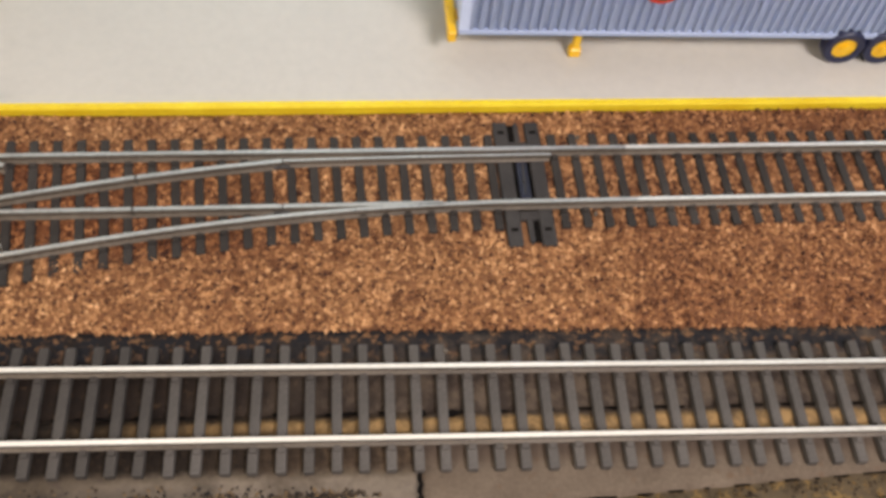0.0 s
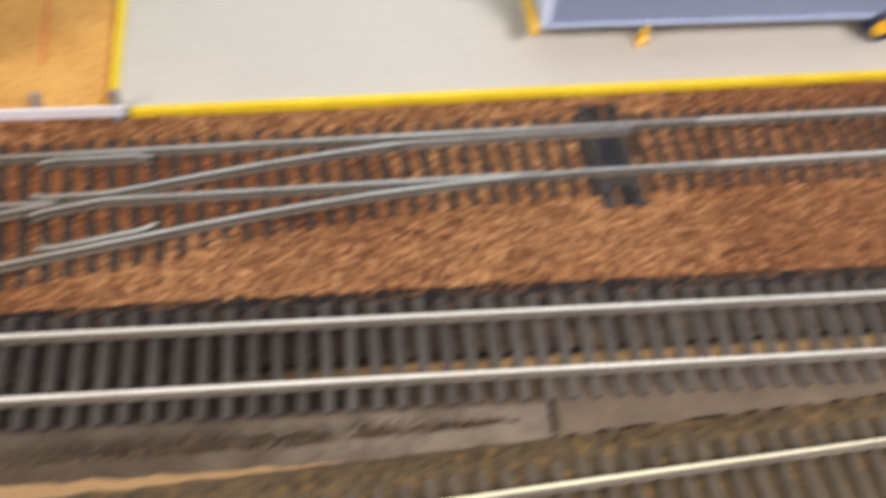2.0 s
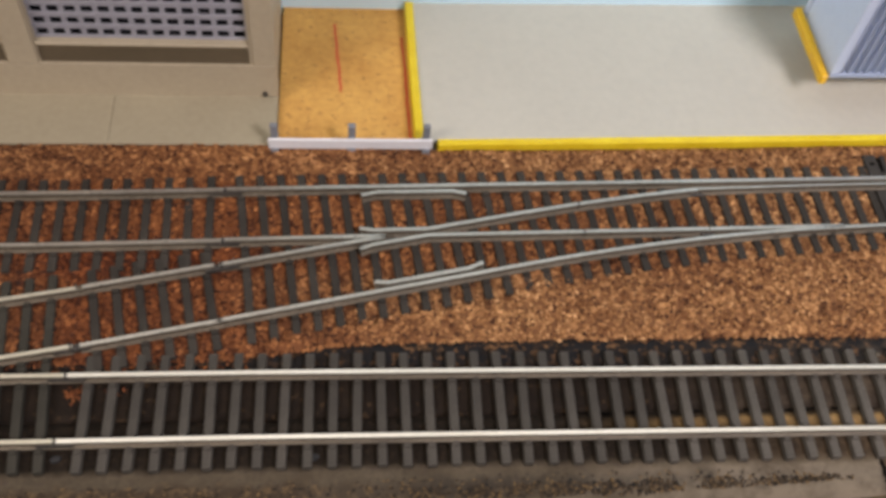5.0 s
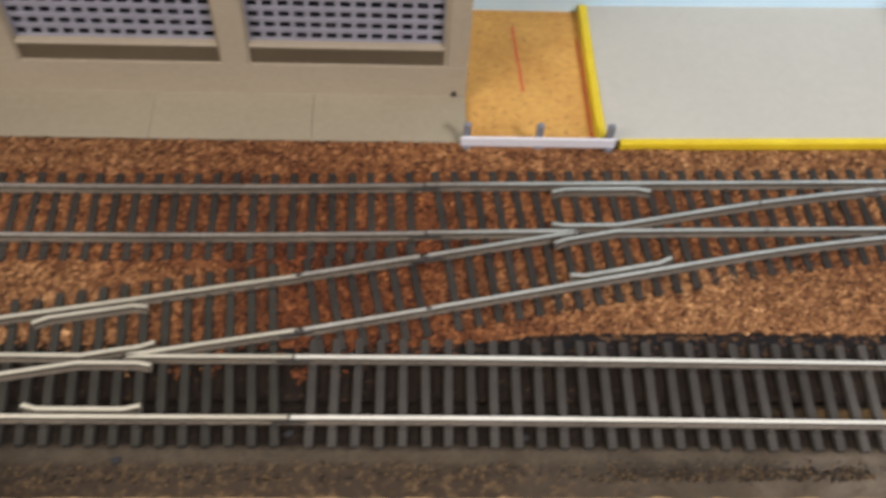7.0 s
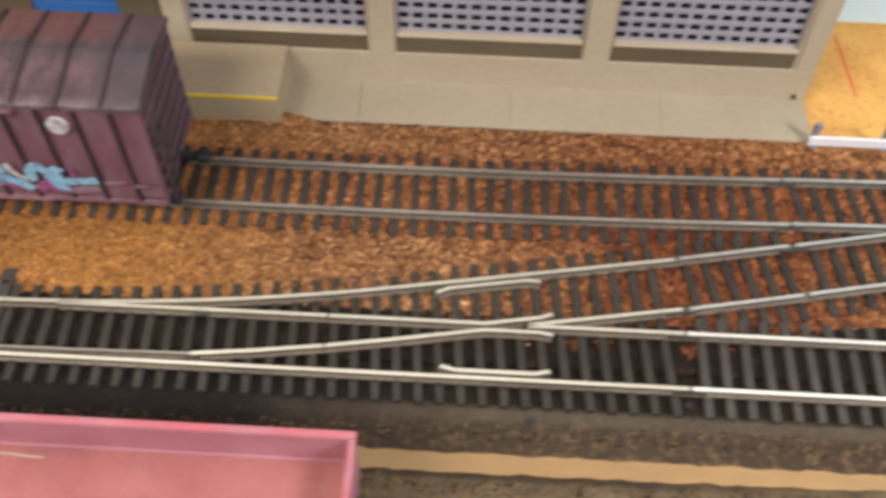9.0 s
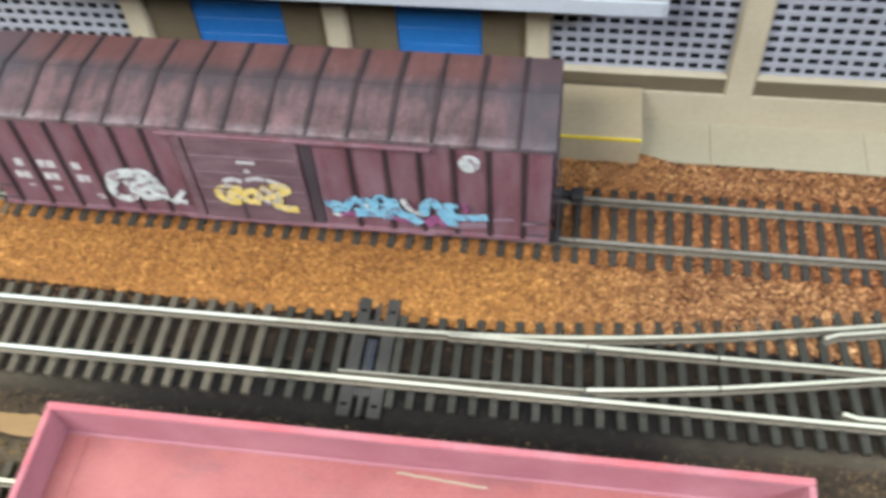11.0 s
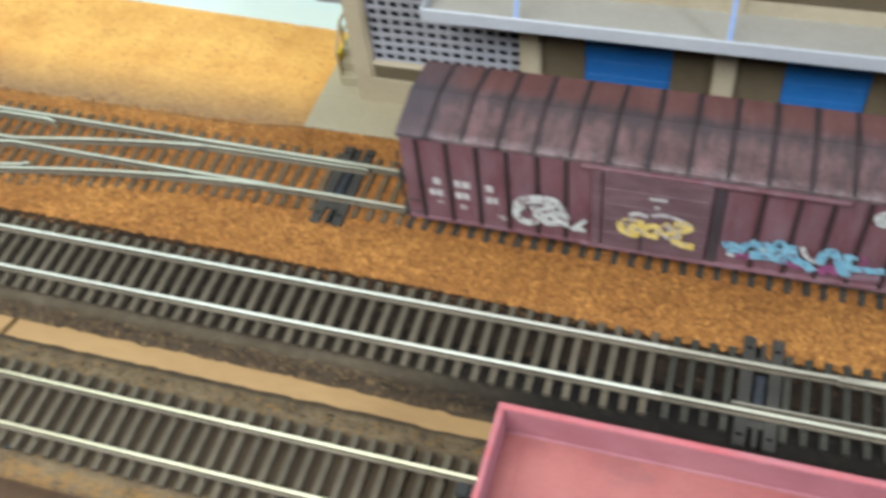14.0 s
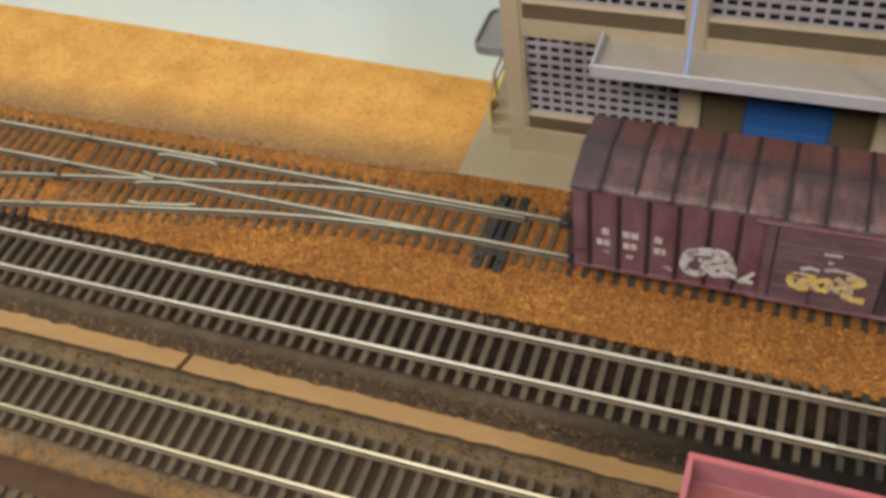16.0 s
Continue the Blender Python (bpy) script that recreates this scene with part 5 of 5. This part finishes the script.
def smooth(pts, steps=4):
    """Round a stroke through its points."""
    out = []
    for i in range(len(pts) - 1):
        p0, p1, p2, p3 = (Vector((*pts[max(0, min(len(pts) - 1, k))], 0)) for k in (i - 1, i, i + 1, i + 2))
        for j in range(steps):
            t = j / steps
            q = 0.5 * (2 * p1 + (p2 - p0) * t + (2 * p0 - 5 * p1 + 4 * p2 - p3) * t * t + (3 * p1 - p0 - 3 * p2 + p3) * t**3)
            out.append((q.x, q.y))
    return out + [tuple(pts[-1])]


def bogie(parent, x):
    bg = assembly("bogie", "dark four-wheel freight car bogie", parent, (x, 0, 0))
    for s in (-1, 1):
        bm = box(bmesh.new(), -0.0125, 0.0125, s * 0.0118 - 0.0010, s * 0.0118 + 0.0010, 0.0075, 0.0105, 0.0004)
        box(bm, -0.0050, 0.0050, s * 0.0118 - 0.0012, s * 0.0118 + 0.0012, 0.0062, 0.0112, 0.0004)
        part("side_frame", bm, M["black"], bg)
        for u in (-0.0100, 0.0100):
            bm = cyl(bmesh.new(), (u, s * 0.0084, 0.0092), 0.0047, 0.0022, "y", 24)
            cyl(bm, (u, s * 0.0070, 0.0092), 0.0054, 0.0006, "y", 24)
            part("wheel", bm, M["metal_wheel"], bg)
    part("bolster", box(bmesh.new(), -0.0030, 0.0030, -0.0118, 0.0118, 0.0080, 0.0118, 0.0004), M["black"], bg)
    return bg


def coupler(parent, x, way):
    bm = box(bmesh.new(), min(x, x + way * 0.006), max(x, x + way * 0.006), -0.0012, 0.0012, 0.0122, 0.0146, 0.0003)
    box(bm, x + way * 0.0075 - 0.0022, x + way * 0.0075 + 0.0022, -0.0022, 0.0022, 0.0116, 0.0152, 0.0007)
    part("coupler", bm, M["black"], parent, "dark knuckle coupler")


def boxcar():
    cx, cy = -0.2375, 0.0578
    c = thing("boxcar", "weathered oxide-red boxcar with graffiti, standing on the siding", "boxcar", (cx, cy, 0))
    L, W, z0, z1, ze, zr = 0.0873, 0.0175, 0.0118, 0.0512, 0.0524, 0.0556
    part("body", box(bmesh.new(), -L, L, -W, W, z0, z1, 0.0002), M["box_side"], c)
    # roof: two shallow slopes with a fascia
    bm = bmesh.new()
    prof = [(-W - 0.0008, ze - 0.0014), (-W - 0.0008, ze), (0, zr), (W + 0.0008, ze), (W + 0.0008, ze - 0.0014)]
    rings = [[bm.verts.new((x, y, z)) for y, z in prof] for x in (-L - 0.0006, L + 0.0006)]
    for j in range(5):
        bm.faces.new((rings[0][j], rings[1][j], rings[1][(j + 1) % 5], rings[0][(j + 1) % 5]))
    bm.faces.new(rings[0][::-1]), bm.faces.new(rings[1])
    bmesh.ops.recalc_face_normals(bm, faces=bm.faces)
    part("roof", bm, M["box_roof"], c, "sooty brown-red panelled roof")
    for i in range(14):
        x = -0.3152 - cx + 0.01196 * i
        for s in (-1, 1):
            bm = bmesh.new()
            sweep(bm, [(x, 0, 0), (x, s * (W + 0.0007), 0)], [(-0.0005, 0), (0.0005, 0), (0.0003, 0.0006), (-0.0003, 0.0006)])
            for v in bm.verts:
                v.co.z += zr - (zr - ze) * abs(v.co.y) / (W + 0.0008) - 0.0001
            part("roof_seam", bm, M["box_post"], c)
    # side posts, on both sides
    posts = [-0.3190, -0.3087, -0.2985, -0.2885, -0.2783, -0.2688, -0.2080, -0.1975, -0.1878, -0.1780, -0.1680, -0.1580]
    for s in (-1, 1):
        for p in posts:
            bm = box(bmesh.new(), p - cx - 0.0007, p - cx + 0.0007, min(s * W, s * (W + 0.0008)), max(s * W, s * (W + 0.0008)), z0 + 0.0008, z1 - 0.0006, 0.0003)
            part("side_post", bm, M["box_post"], c)
        part("side_sill", box(bmesh.new(), -L, L, min(s * W, s * (W + 0.0007)), max(s * W, s * (W + 0.0007)), z0 - 0.0006, z0 + 0.0012, 0.0002), M["box_side"], c)
    y = -W
    d = block("door", -0.2565 - cx, -0.2228 - cx, y - 0.0012, y, 0.0128, 0.0486, M["box_door"], c, 0.0003, "faded mauve sliding door with graffiti")
    for z in (0.0200, 0.0270, 0.0340, 0.0410):
        block("corrugation", -0.2560 - cx, -0.2233 - cx, y - 0.0016, y - 0.0012, z, z + 0.0009, M["box_door"], d, 0.0002)
    block("lock_bar", -0.2440 - cx, -0.2433 - cx, y - 0.0017, y - 0.0012, 0.0135, 0.0230, M["box_end"], d, 0.0001)
    block("door_post", -0.2602 - cx, -0.2572 - cx, y - 0.0010, y, 0.0122, 0.0490, M["box_door"], c, 0.0003, "worn pale door post")
    # added dark strip stands for the shaded gap right of the door
    block("door_post", -0.2222 - cx, -0.2188 - cx, y - 0.0006, y, 0.0122, 0.0490, M["box_end"], c, 0.0002, "dark strip for the gap beside the door")
    block("door_track", -0.2640 - cx, -0.1840 - cx, y - 0.0017, y, 0.0490, 0.0505, M["box_side"], c, 0.0003, "upper door track")
    block("door_track", -0.2640 - cx, -0.1840 - cx, y - 0.0014, y, 0.0114, 0.0127, M["box_side"], c, 0.0003, "lower door track")
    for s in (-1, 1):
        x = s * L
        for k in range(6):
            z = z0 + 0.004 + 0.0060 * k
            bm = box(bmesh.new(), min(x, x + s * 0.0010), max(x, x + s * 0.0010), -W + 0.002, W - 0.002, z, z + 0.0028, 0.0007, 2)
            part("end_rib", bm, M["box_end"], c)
        ladder = assembly("ladder", "thin dark metal corner ladder", c)
        for yy in (-W + 0.0012, -W + 0.0062):
            part("stile", tube(bmesh.new(), (x + s * 0.0022, yy, z0 - 0.002), (x + s * 0.0022, yy, 0.0420), 0.0003, 6), M["box_end"], ladder)
        for k in range(6):
            part("rung", tube(bmesh.new(), (x + s * 0.0022, -W + 0.0012, 0.0140 + 0.005 * k), (x + s * 0.0022, -W + 0.0062, 0.0140 + 0.005 * k), 0.00025, 6), M["box_end"], ladder)
        for k in range(2):
            part("grab_iron", tube(bmesh.new(), (x - s * 0.0010, -W - 0.0009, 0.0150 + 0.006 * k), (x - s * 0.0062, -W - 0.0009, 0.0150 + 0.006 * k), 0.00025, 6), M["box_end"], c)
        part("brake_step", box(bmesh.new(), min(x, x + s * 0.0030), max(x, x + s * 0.0030), -W + 0.001, -W + 0.006, z0 - 0.0022, z0 - 0.0017), M["black"], c, "dark corner step")
        coupler(c, x, s)
        bogie(c, s * 0.0620)
    part("underframe", box(bmesh.new(), -L + 0.004, L - 0.004, -0.0080, 0.0080, 0.0095, z0, 0.0003), M["black"], c)
    # painted marks: bars for lettering, a round placard, three graffiti
    yp = y - 0.00003
    bm = bmesh.new()
    for x, w in ((-0.3146, 0.0026), (-0.3072, 0.0024), (-0.3043, 0.0026), (-0.2962, 0.0026)):
        box(bm, x - cx, x - cx + w, yp - 0.00012, yp, 0.0299, 0.0330)
    for x, w in ((-0.3164, 0.0022), (-0.3138, 0.0022), (-0.3070, 0.0022), (-0.3044, 0.0022), (-0.2962, 0.0022), (-0.2936, 0.0014)):
        box(bm, x - cx, x - cx + w, yp - 0.00012, yp, 0.0242, 0.0273)
    for x, z, w in ((-0.3140, 0.0208, 0.0022), (-0.3060, 0.0205, 0.0030), (-0.3060, 0.0193, 0.0026), (-0.2925, 0.0180, 0.0025), (-0.2915, 0.0168, 0.0030)):
        box(bm, x - cx, x - cx + w, yp - 0.0001, yp, z, z + 0.0005)
    part("lettering", bm, M["faded_print"], c, "faded white lettering bars")
    bm = bmesh.new()
    cyl(bm, (-0.1735 - cx, yp - 0.0004, 0.0445), 0.0031, 0.0008, "y", 24)
    part("placard", bm, M["graffiti_white"], c, "round white placard")
    o, dz = -cx - 0.0010, -0.0021
    def graffiti(label, strokes, y, paint):
        g = assembly("graffiti", label, c)
        for i, (width, pts) in enumerate(strokes):
            part("stroke", ribbon(bmesh.new(), smooth([(x + o, z + dz) for x, z in pts]), width, y - 0.00005 * i), paint, g)
    yw, yd, ys = yp - 0.0008, yp - 0.0014, yp - 0.0008
    graffiti("white rounded graffiti", [
        (0.0020, [(-0.2850, 0.0264), (-0.2842, 0.0300), (-0.2818, 0.0324), (-0.2774, 0.0337), (-0.2719, 0.0339), (-0.2691, 0.0306), (-0.2676, 0.0258), (-0.2678, 0.0219)]),
        (0.0030, [(-0.2824, 0.0286), (-0.2844, 0.0262), (-0.2840, 0.0224), (-0.2812, 0.0206), (-0.2784, 0.0217), (-0.2772, 0.0254), (-0.2784, 0.0286)]),
        (0.0026, [(-0.2828, 0.0306), (-0.2790, 0.0318), (-0.2740, 0.0318), (-0.2716, 0.0310)]),
        (0.0028, [(-0.2719, 0.0311), (-0.2748, 0.0297), (-0.2754, 0.0258), (-0.2743, 0.0221), (-0.2707, 0.0227)]),
        (0.0024, [(-0.2750, 0.0259), (-0.2722, 0.0268), (-0.2700, 0.0276)]),
        (0.0022, [(-0.2728, 0.0302), (-0.2718, 0.0262), (-0.2700, 0.0228)]),
        (0.0012, [(-0.2700, 0.0316), (-0.2694, 0.0270), (-0.2692, 0.0228)]),
        (0.0018, [(-0.2656, 0.0212), (-0.2635, 0.0233), (-0.2613, 0.0262)]),
        (0.0020, [(-0.2648, 0.0212), (-0.2632, 0.0216), (-0.2616, 0.0212)])], yw, M["graffiti_white"])
    graffiti("yellow blocky graffiti", [
        (0.0025, [(-0.2466, 0.0300), (-0.2492, 0.0286), (-0.2490, 0.0250), (-0.2468, 0.0244), (-0.2458, 0.0268), (-0.2468, 0.0296)]),
        (0.0022, [(-0.2460, 0.0306), (-0.2440, 0.0298), (-0.2446, 0.0268)]),
        (0.0026, [(-0.2462, 0.0236), (-0.2446, 0.0236), (-0.2424, 0.0254), (-0.2415, 0.0282)]),
        (0.0023, [(-0.2428, 0.0306), (-0.2421, 0.0280), (-0.2406, 0.0246), (-0.2384, 0.0246)]),
        (0.0025, [(-0.2400, 0.0290), (-0.2380, 0.0296), (-0.2370, 0.0278), (-0.2383, 0.0240)]),
        (0.0022, [(-0.2350, 0.0312), (-0.2330, 0.0291), (-0.2344, 0.0264)]),
        (0.0026, [(-0.2318, 0.0320), (-0.2286, 0.0326), (-0.2276, 0.0306), (-0.2304, 0.0288)]),
        (0.0030, [(-0.2333, 0.0284), (-0.2309, 0.0268), (-0.2316, 0.0238), (-0.2292, 0.0226), (-0.2262, 0.0224)])], yd, M["graffiti_yellow"])
    graffiti("thin white graffiti outline over faded marks", [
        (0.0017, [(-0.2464, 0.0330), (-0.2439, 0.0340), (-0.2415, 0.0334)]),
        (0.0016, [(-0.2392, 0.0342), (-0.2368, 0.0350), (-0.2343, 0.0349)]),
        (0.0013, [(-0.2330, 0.0348), (-0.2312, 0.0342), (-0.2297, 0.0336)]),
        (0.0012, [(-0.2362, 0.0270), (-0.2354, 0.0254), (-0.2338, 0.0244)]),
        (0.0012, [(-0.2404, 0.0420), (-0.2356, 0.0422)]),
        (0.0014, [(-0.2386, 0.0384), (-0.2379, 0.0385)])], yd, M["faded_print"])
    graffiti("light blue angular graffiti", [
        (0.0027, [(-0.2158, 0.0252), (-0.2134, 0.0256), (-0.2120, 0.0236), (-0.2142, 0.0226)]),
        (0.0026, [(-0.2110, 0.0228), (-0.2092, 0.0266), (-0.2070, 0.0283)]),
        (0.0022, [(-0.2062, 0.0262), (-0.2042, 0.0284), (-0.2028, 0.0266), (-0.2050, 0.0246)]),
        (0.0039, [(-0.2066, 0.0222), (-0.2032, 0.0226), (-0.1996, 0.0226)]),
        (0.0031, [(-0.2030, 0.0226), (-0.2010, 0.0276), (-0.1992, 0.0298), (-0.1983, 0.0266), (-0.1977, 0.0210)]),
        (0.0031, [(-0.1958, 0.0290), (-0.1949, 0.0248), (-0.1931, 0.0228), (-0.1905, 0.0218), (-0.1886, 0.0196)]),
        (0.0030, [(-0.1866, 0.0240), (-0.1860, 0.0280), (-0.1842, 0.0298), (-0.1824, 0.0280), (-0.1806, 0.0238), (-0.1788, 0.0206)]),
        (0.0026, [(-0.1791, 0.0290), (-0.1785, 0.0241), (-0.1779, 0.0199)]),
        (0.0016, [(-0.1784, 0.0288), (-0.1764, 0.0287)]),
        (0.0030, [(-0.1772, 0.0236), (-0.1732, 0.0236), (-0.1684, 0.0243)])], ys, M["graffiti_blue"])
    graffiti("magenta graffiti shading", [
        (0.0018, [(-0.2118, 0.0204), (-0.2094, 0.0213), (-0.2072, 0.0204)]),
        (0.0018, [(-0.1967, 0.0217), (-0.1948, 0.0204), (-0.1920, 0.0196)]),
        (0.0034, [(-0.1856, 0.0196), (-0.1832, 0.0214), (-0.1805, 0.0200)]),
        (0.0012, [(-0.1746, 0.0291), (-0.1738, 0.0274), (-0.1742, 0.0258)])], ys - 0.0001, M["graffiti_purple"])
    graffiti("pale cream and grey graffiti highlights", [
        (0.0017, [(-0.1927, 0.0294), (-0.1916, 0.0266), (-0.1897, 0.0246), (-0.1867, 0.0234)]),
        (0.0013, [(-0.2146, 0.0210), (-0.2126, 0.0204)]),
        (0.0010, [(-0.2044, 0.0262), (-0.2034, 0.0252)])], ys - 0.0002, M["graffiti_white"])
    graffiti("faded grey overpaint along the sill", [
        (0.0026, [(-0.1770, 0.0190), (-0.1728, 0.0194), (-0.1686, 0.0202)]),
        (0.0012, [(-0.1655, 0.0230), (-0.1600, 0.0236)]),
        (0.0010, [(-0.1570, 0.0222), (-0.1530, 0.0228)])], ys, M["overpaint"])
    return c


boxcar()


def gondola():
    cx, cy = -0.1775, line_c(-0.1775) - 0.0002
    g = thing("gondola_car", "empty pink-red gondola car, paint faded, on the front track", "gondola car", (cx, cy, 0))
    L, W, zf, zt, t = 0.0925, 0.0178, 0.0232, 0.0345, 0.0012
    block("floor", -L + t, L - t, -W + t, W - t, zf - 0.0025, zf, M["gondola_floor"], g, 0, "faded pink floor with dark smudges")
    for s in (-1, 1):
        w = block("side_wall", -L, L, min(s * W, s * (W - t)), max(s * W, s * (W - t)), 0.0125, zt, M["gondola"], g)
        for k in range(14):
            x = -L + 0.006 + (2 * L - 0.012) * k / 13
            block("side_post", x - 0.0009, x + 0.0009, min(s * W, s * (W + 0.0009)), max(s * W, s * (W + 0.0009)), 0.0130, zt - 0.0010, M["gondola_rim"], w, 0.0002)
        block("end_wall", min(s * L, s * (L - t)), max(s * L, s * (L - t)), -W + t, W - t, 0.0125, zt, M["gondola"], g)
        block("top_chord", -L - 0.0006, L + 0.0006, min(s * (W + 0.0008), s * (W - 0.0012)), max(s * (W + 0.0008), s * (W - 0.0012)), zt, zt + 0.0009, M["gondola_rim"], g, 0.0003)
        block("end_chord", min(s * (L + 0.0006), s * (L - 0.0012)), max(s * (L + 0.0006), s * (L - 0.0012)), -W + 0.0012, W - 0.0012, zt, zt + 0.0008, M["gondola_rim"], g, 0.0003)
        block("floor_angle", -L + t, L - t, min(s * (W - t), s * (W - t - 0.0009)), max(s * (W - t), s * (W - t - 0.0009)), zf, zf + 0.0006, M["gondola"], g, 0.0002)
        block("end_plate", min(s * (L - t), s * (L - t - 0.0060)), max(s * (L - t), s * (L - t - 0.0060)), -W + t + 0.0009, W - t - 0.0009, zf, zf + 0.0005, M["gondola_floor"], g, 0.0002)
        coupler(g, s * L, s)
        bogie(g, s * 0.0670)
    part("underframe", box(bmesh.new(), -L + 0.004, L - 0.004, -0.0080, 0.0080, 0.0095, 0.0132, 0.0003), M["black"], g)
    part("under_floor", box(bmesh.new(), -L + t, L - t, -W + t, W - t, 0.0130, 0.0145), M["black"], g)
    bm = bmesh.new()
    sweep(bm, [(-0.0045 + 0.0025 * i, W - t - 0.0020 - 0.00018 * i + 0.0001 * math.sin(i * 2.3), zf) for i in range(10)], [(-0.0003, 0), (0.0003, 0), (0.0002, 0.0001), (-0.0002, 0.0001)])
    part("scratch", bm, M["concrete"], g, "pale scratch in the paint")


gondola()


# ---- trailer on the lot ----
def trailer():
    x0, y0, zl = 0.2212, 0.1050, 0.003
    slope = math.degrees(math.atan(0.01))
    c = thing("container_chassis", "orange-yellow container chassis standing on the lot", "trailer", (x0, y0, zl), slope)
    L, W, zb, zt = 0.1400, 0.0298, 0.0095, 0.0436
    k = thing("shipping_container", "grey-blue corrugated shipping container resting on a yellow chassis", "container", (x0, y0, zl), slope)
    for y, s in ((0.0, 1), (W, -1)):
        bm, pts = bmesh.new(), []
        x = 0.0030
        while x < L - 0.0030:
            pts += [(x, 0.0), (x + 0.0011, 0.0), (x + 0.0014, 0.0010), (x + 0.0025, 0.0010)]
            x += 0.0028
        rows = [[bm.verts.new((px, y + s * (0.0003 + py), z)) for px, py in pts] for z in (zb + 0.0016, zt - 0.0012)]
        for i in range(len(pts) - 1):
            bm.faces.new((rows[0][i], rows[0][i + 1], rows[1][i + 1], rows[1][i]))
        bmesh.ops.solidify(bm, geom=bm.faces[:], thickness=0.0004)
        part("corrugated_side", bm, M["container"], k)
        block("bottom_rail", 0, L, min(y, y + s * 0.0014), max(y, y + s * 0.0014), zb, zb + 0.0016, M["container_rail"], k, 0.0002)
        block("top_rail", 0, L, min(y, y + s * 0.0014), max(y, y + s * 0.0014), zt - 0.0014, zt, M["container"], k, 0.0002)
        for x in (0.0, L - 0.003):
            block("corner_post", x, x + 0.003, min(y, y + s * 0.0022), max(y, y + s * 0.0022), zb + 0.0018, zt - 0.0014, M["container"], k, 0.0002)
    block("front_panel", 0.0006, 0.0014, 0.0022, W - 0.0022, zb, zt, M["container"], k)
    block("rear_door", L - 0.0014, L - 0.0004, 0.0022, W - 0.0022, zb, zt, M["container"], k)
    block("roof", 0.0008, L - 0.0008, 0.0012, W - 0.0012, zt - 0.0006, zt + 0.0002, M["container"], k)
    block("floor", 0.0008, L - 0.0008, 0.0012, W - 0.0012, zb, zb + 0.0010, M["container"], k)
    # printed mark: a ring with a green patch, and plain bars for the lettering
    mark = k
    cx, cz = 0.0545, 0.0275
    bm = bmesh.new()
    ribbon(bm, arc(cx, cz, 0.0045, 0.0045, 200, 520, 22), 0.0013, -0.00005)
    part("emblem_ring", bm, M["logo_red"], mark, "red ring")
    bm = bmesh.new()
    ribbon(bm, [(cx - 0.0032, cz), (cx + 0.0032, cz)], 0.0052, -0.00002)
    part("emblem_ground", bm, M["white"], mark, "white disc")
    bm = bmesh.new()
    ribbon(bm, [(cx - 0.0008, cz + 0.0022), (cx + 0.0006, cz), (cx + 0.0002, cz - 0.0030)], 0.0026, -0.00022)
    part("emblem_patch", bm, M["logo_green"], mark, "green patch")
    bm = bmesh.new()
    for x, w in ((0.0630, 0.0068), (0.0735, 0.0080), (0.0855, 0.0058)):
        box(bm, x, x + w, -0.00016, 0.0003, cz - 0.0030, cz + 0.0034)
    part("lettering", bm, M["white"], mark, "white lettering bars")
    block("front_bolster", -0.0028, -0.0004, -0.0010, W + 0.0010, 0.0075, 0.0112, M["trailer_yellow"], c, 0.0004, "yellow front bolster")
    for y in (0.0090, W - 0.0110):
        block("beam", 0.0, L, y, y + 0.0020, zb - 0.0035, zb - 0.0001, M["trailer_yellow"], c, 0.0003)
    block("rear_bolster", L, L + 0.0020, -0.0008, W + 0.0008, zb - 0.0040, zb, M["trailer_yellow"], c, 0.0003)
    for y in (0.0012, W - 0.0034):
        g = block("landing_leg", 0.0340, 0.0360, y, y + 0.0022, 0.0030, zb - 0.0001, M["trailer_yellow"], c, 0.0003, "yellow landing leg")
        block("foot", 0.0333, 0.0367, y - 0.0004, y + 0.0026, 0.0, 0.0032, M["trailer_yellow"], g, 0.0004)
        block("brace", 0.0343, 0.0357, min(y, W / 2), max(y, W / 2), 0.0070, 0.0082, M["trailer_yellow"], g, 0.0002)
    for u in (0.1145, 0.1268):
        part("axle", tube(bmesh.new(), (u, 0.002, 0.0058), (u, W - 0.002, 0.0058), 0.0008), M["black"], c)
        block("hanger", u - 0.003, u + 0.003, 0.0095, W - 0.0115, 0.0058, zb - 0.0035, M["tyre"], c, 0.0003)
        for y, s in ((0.0006, 1), (W - 0.0006, -1)):
            w = assembly("wheel", "dark tyre on a yellow rim", c, (u, y, 0.0062))
            bm = bmesh.new()
            ring = [(0.0037, -0.0014), (0.0056, -0.0016), (0.0062, -0.0009), (0.0062, 0.0024), (0.0056, 0.0030), (0.0037, 0.0028)]
            n = 28
            vs = [[bm.verts.new((r * math.cos(6.28318 * i / n), s * d, r * math.sin(6.28318 * i / n))) for r, d in ring] for i in range(n)]
            for i in range(n):
                for j in range(len(ring)):
                    a, b2 = vs[i], vs[(i + 1) % n]
                    bm.faces.new((a[j], a[(j + 1) % len(ring)], b2[(j + 1) % len(ring)], b2[j]))
            bmesh.ops.recalc_face_normals(bm, faces=bm.faces)
            part("tyre", bm, M["tyre"], w)
            bm = cyl(bmesh.new(), (0, s * 0.0006, 0), 0.0037, 0.0030, "y", 24)
            cyl(bm, (0, -s * 0.0012, 0), 0.0014, 0.0012, "y", 12)
            part("rim", bm, M["trailer_yellow"], w, "yellow wheel rim")


trailer()
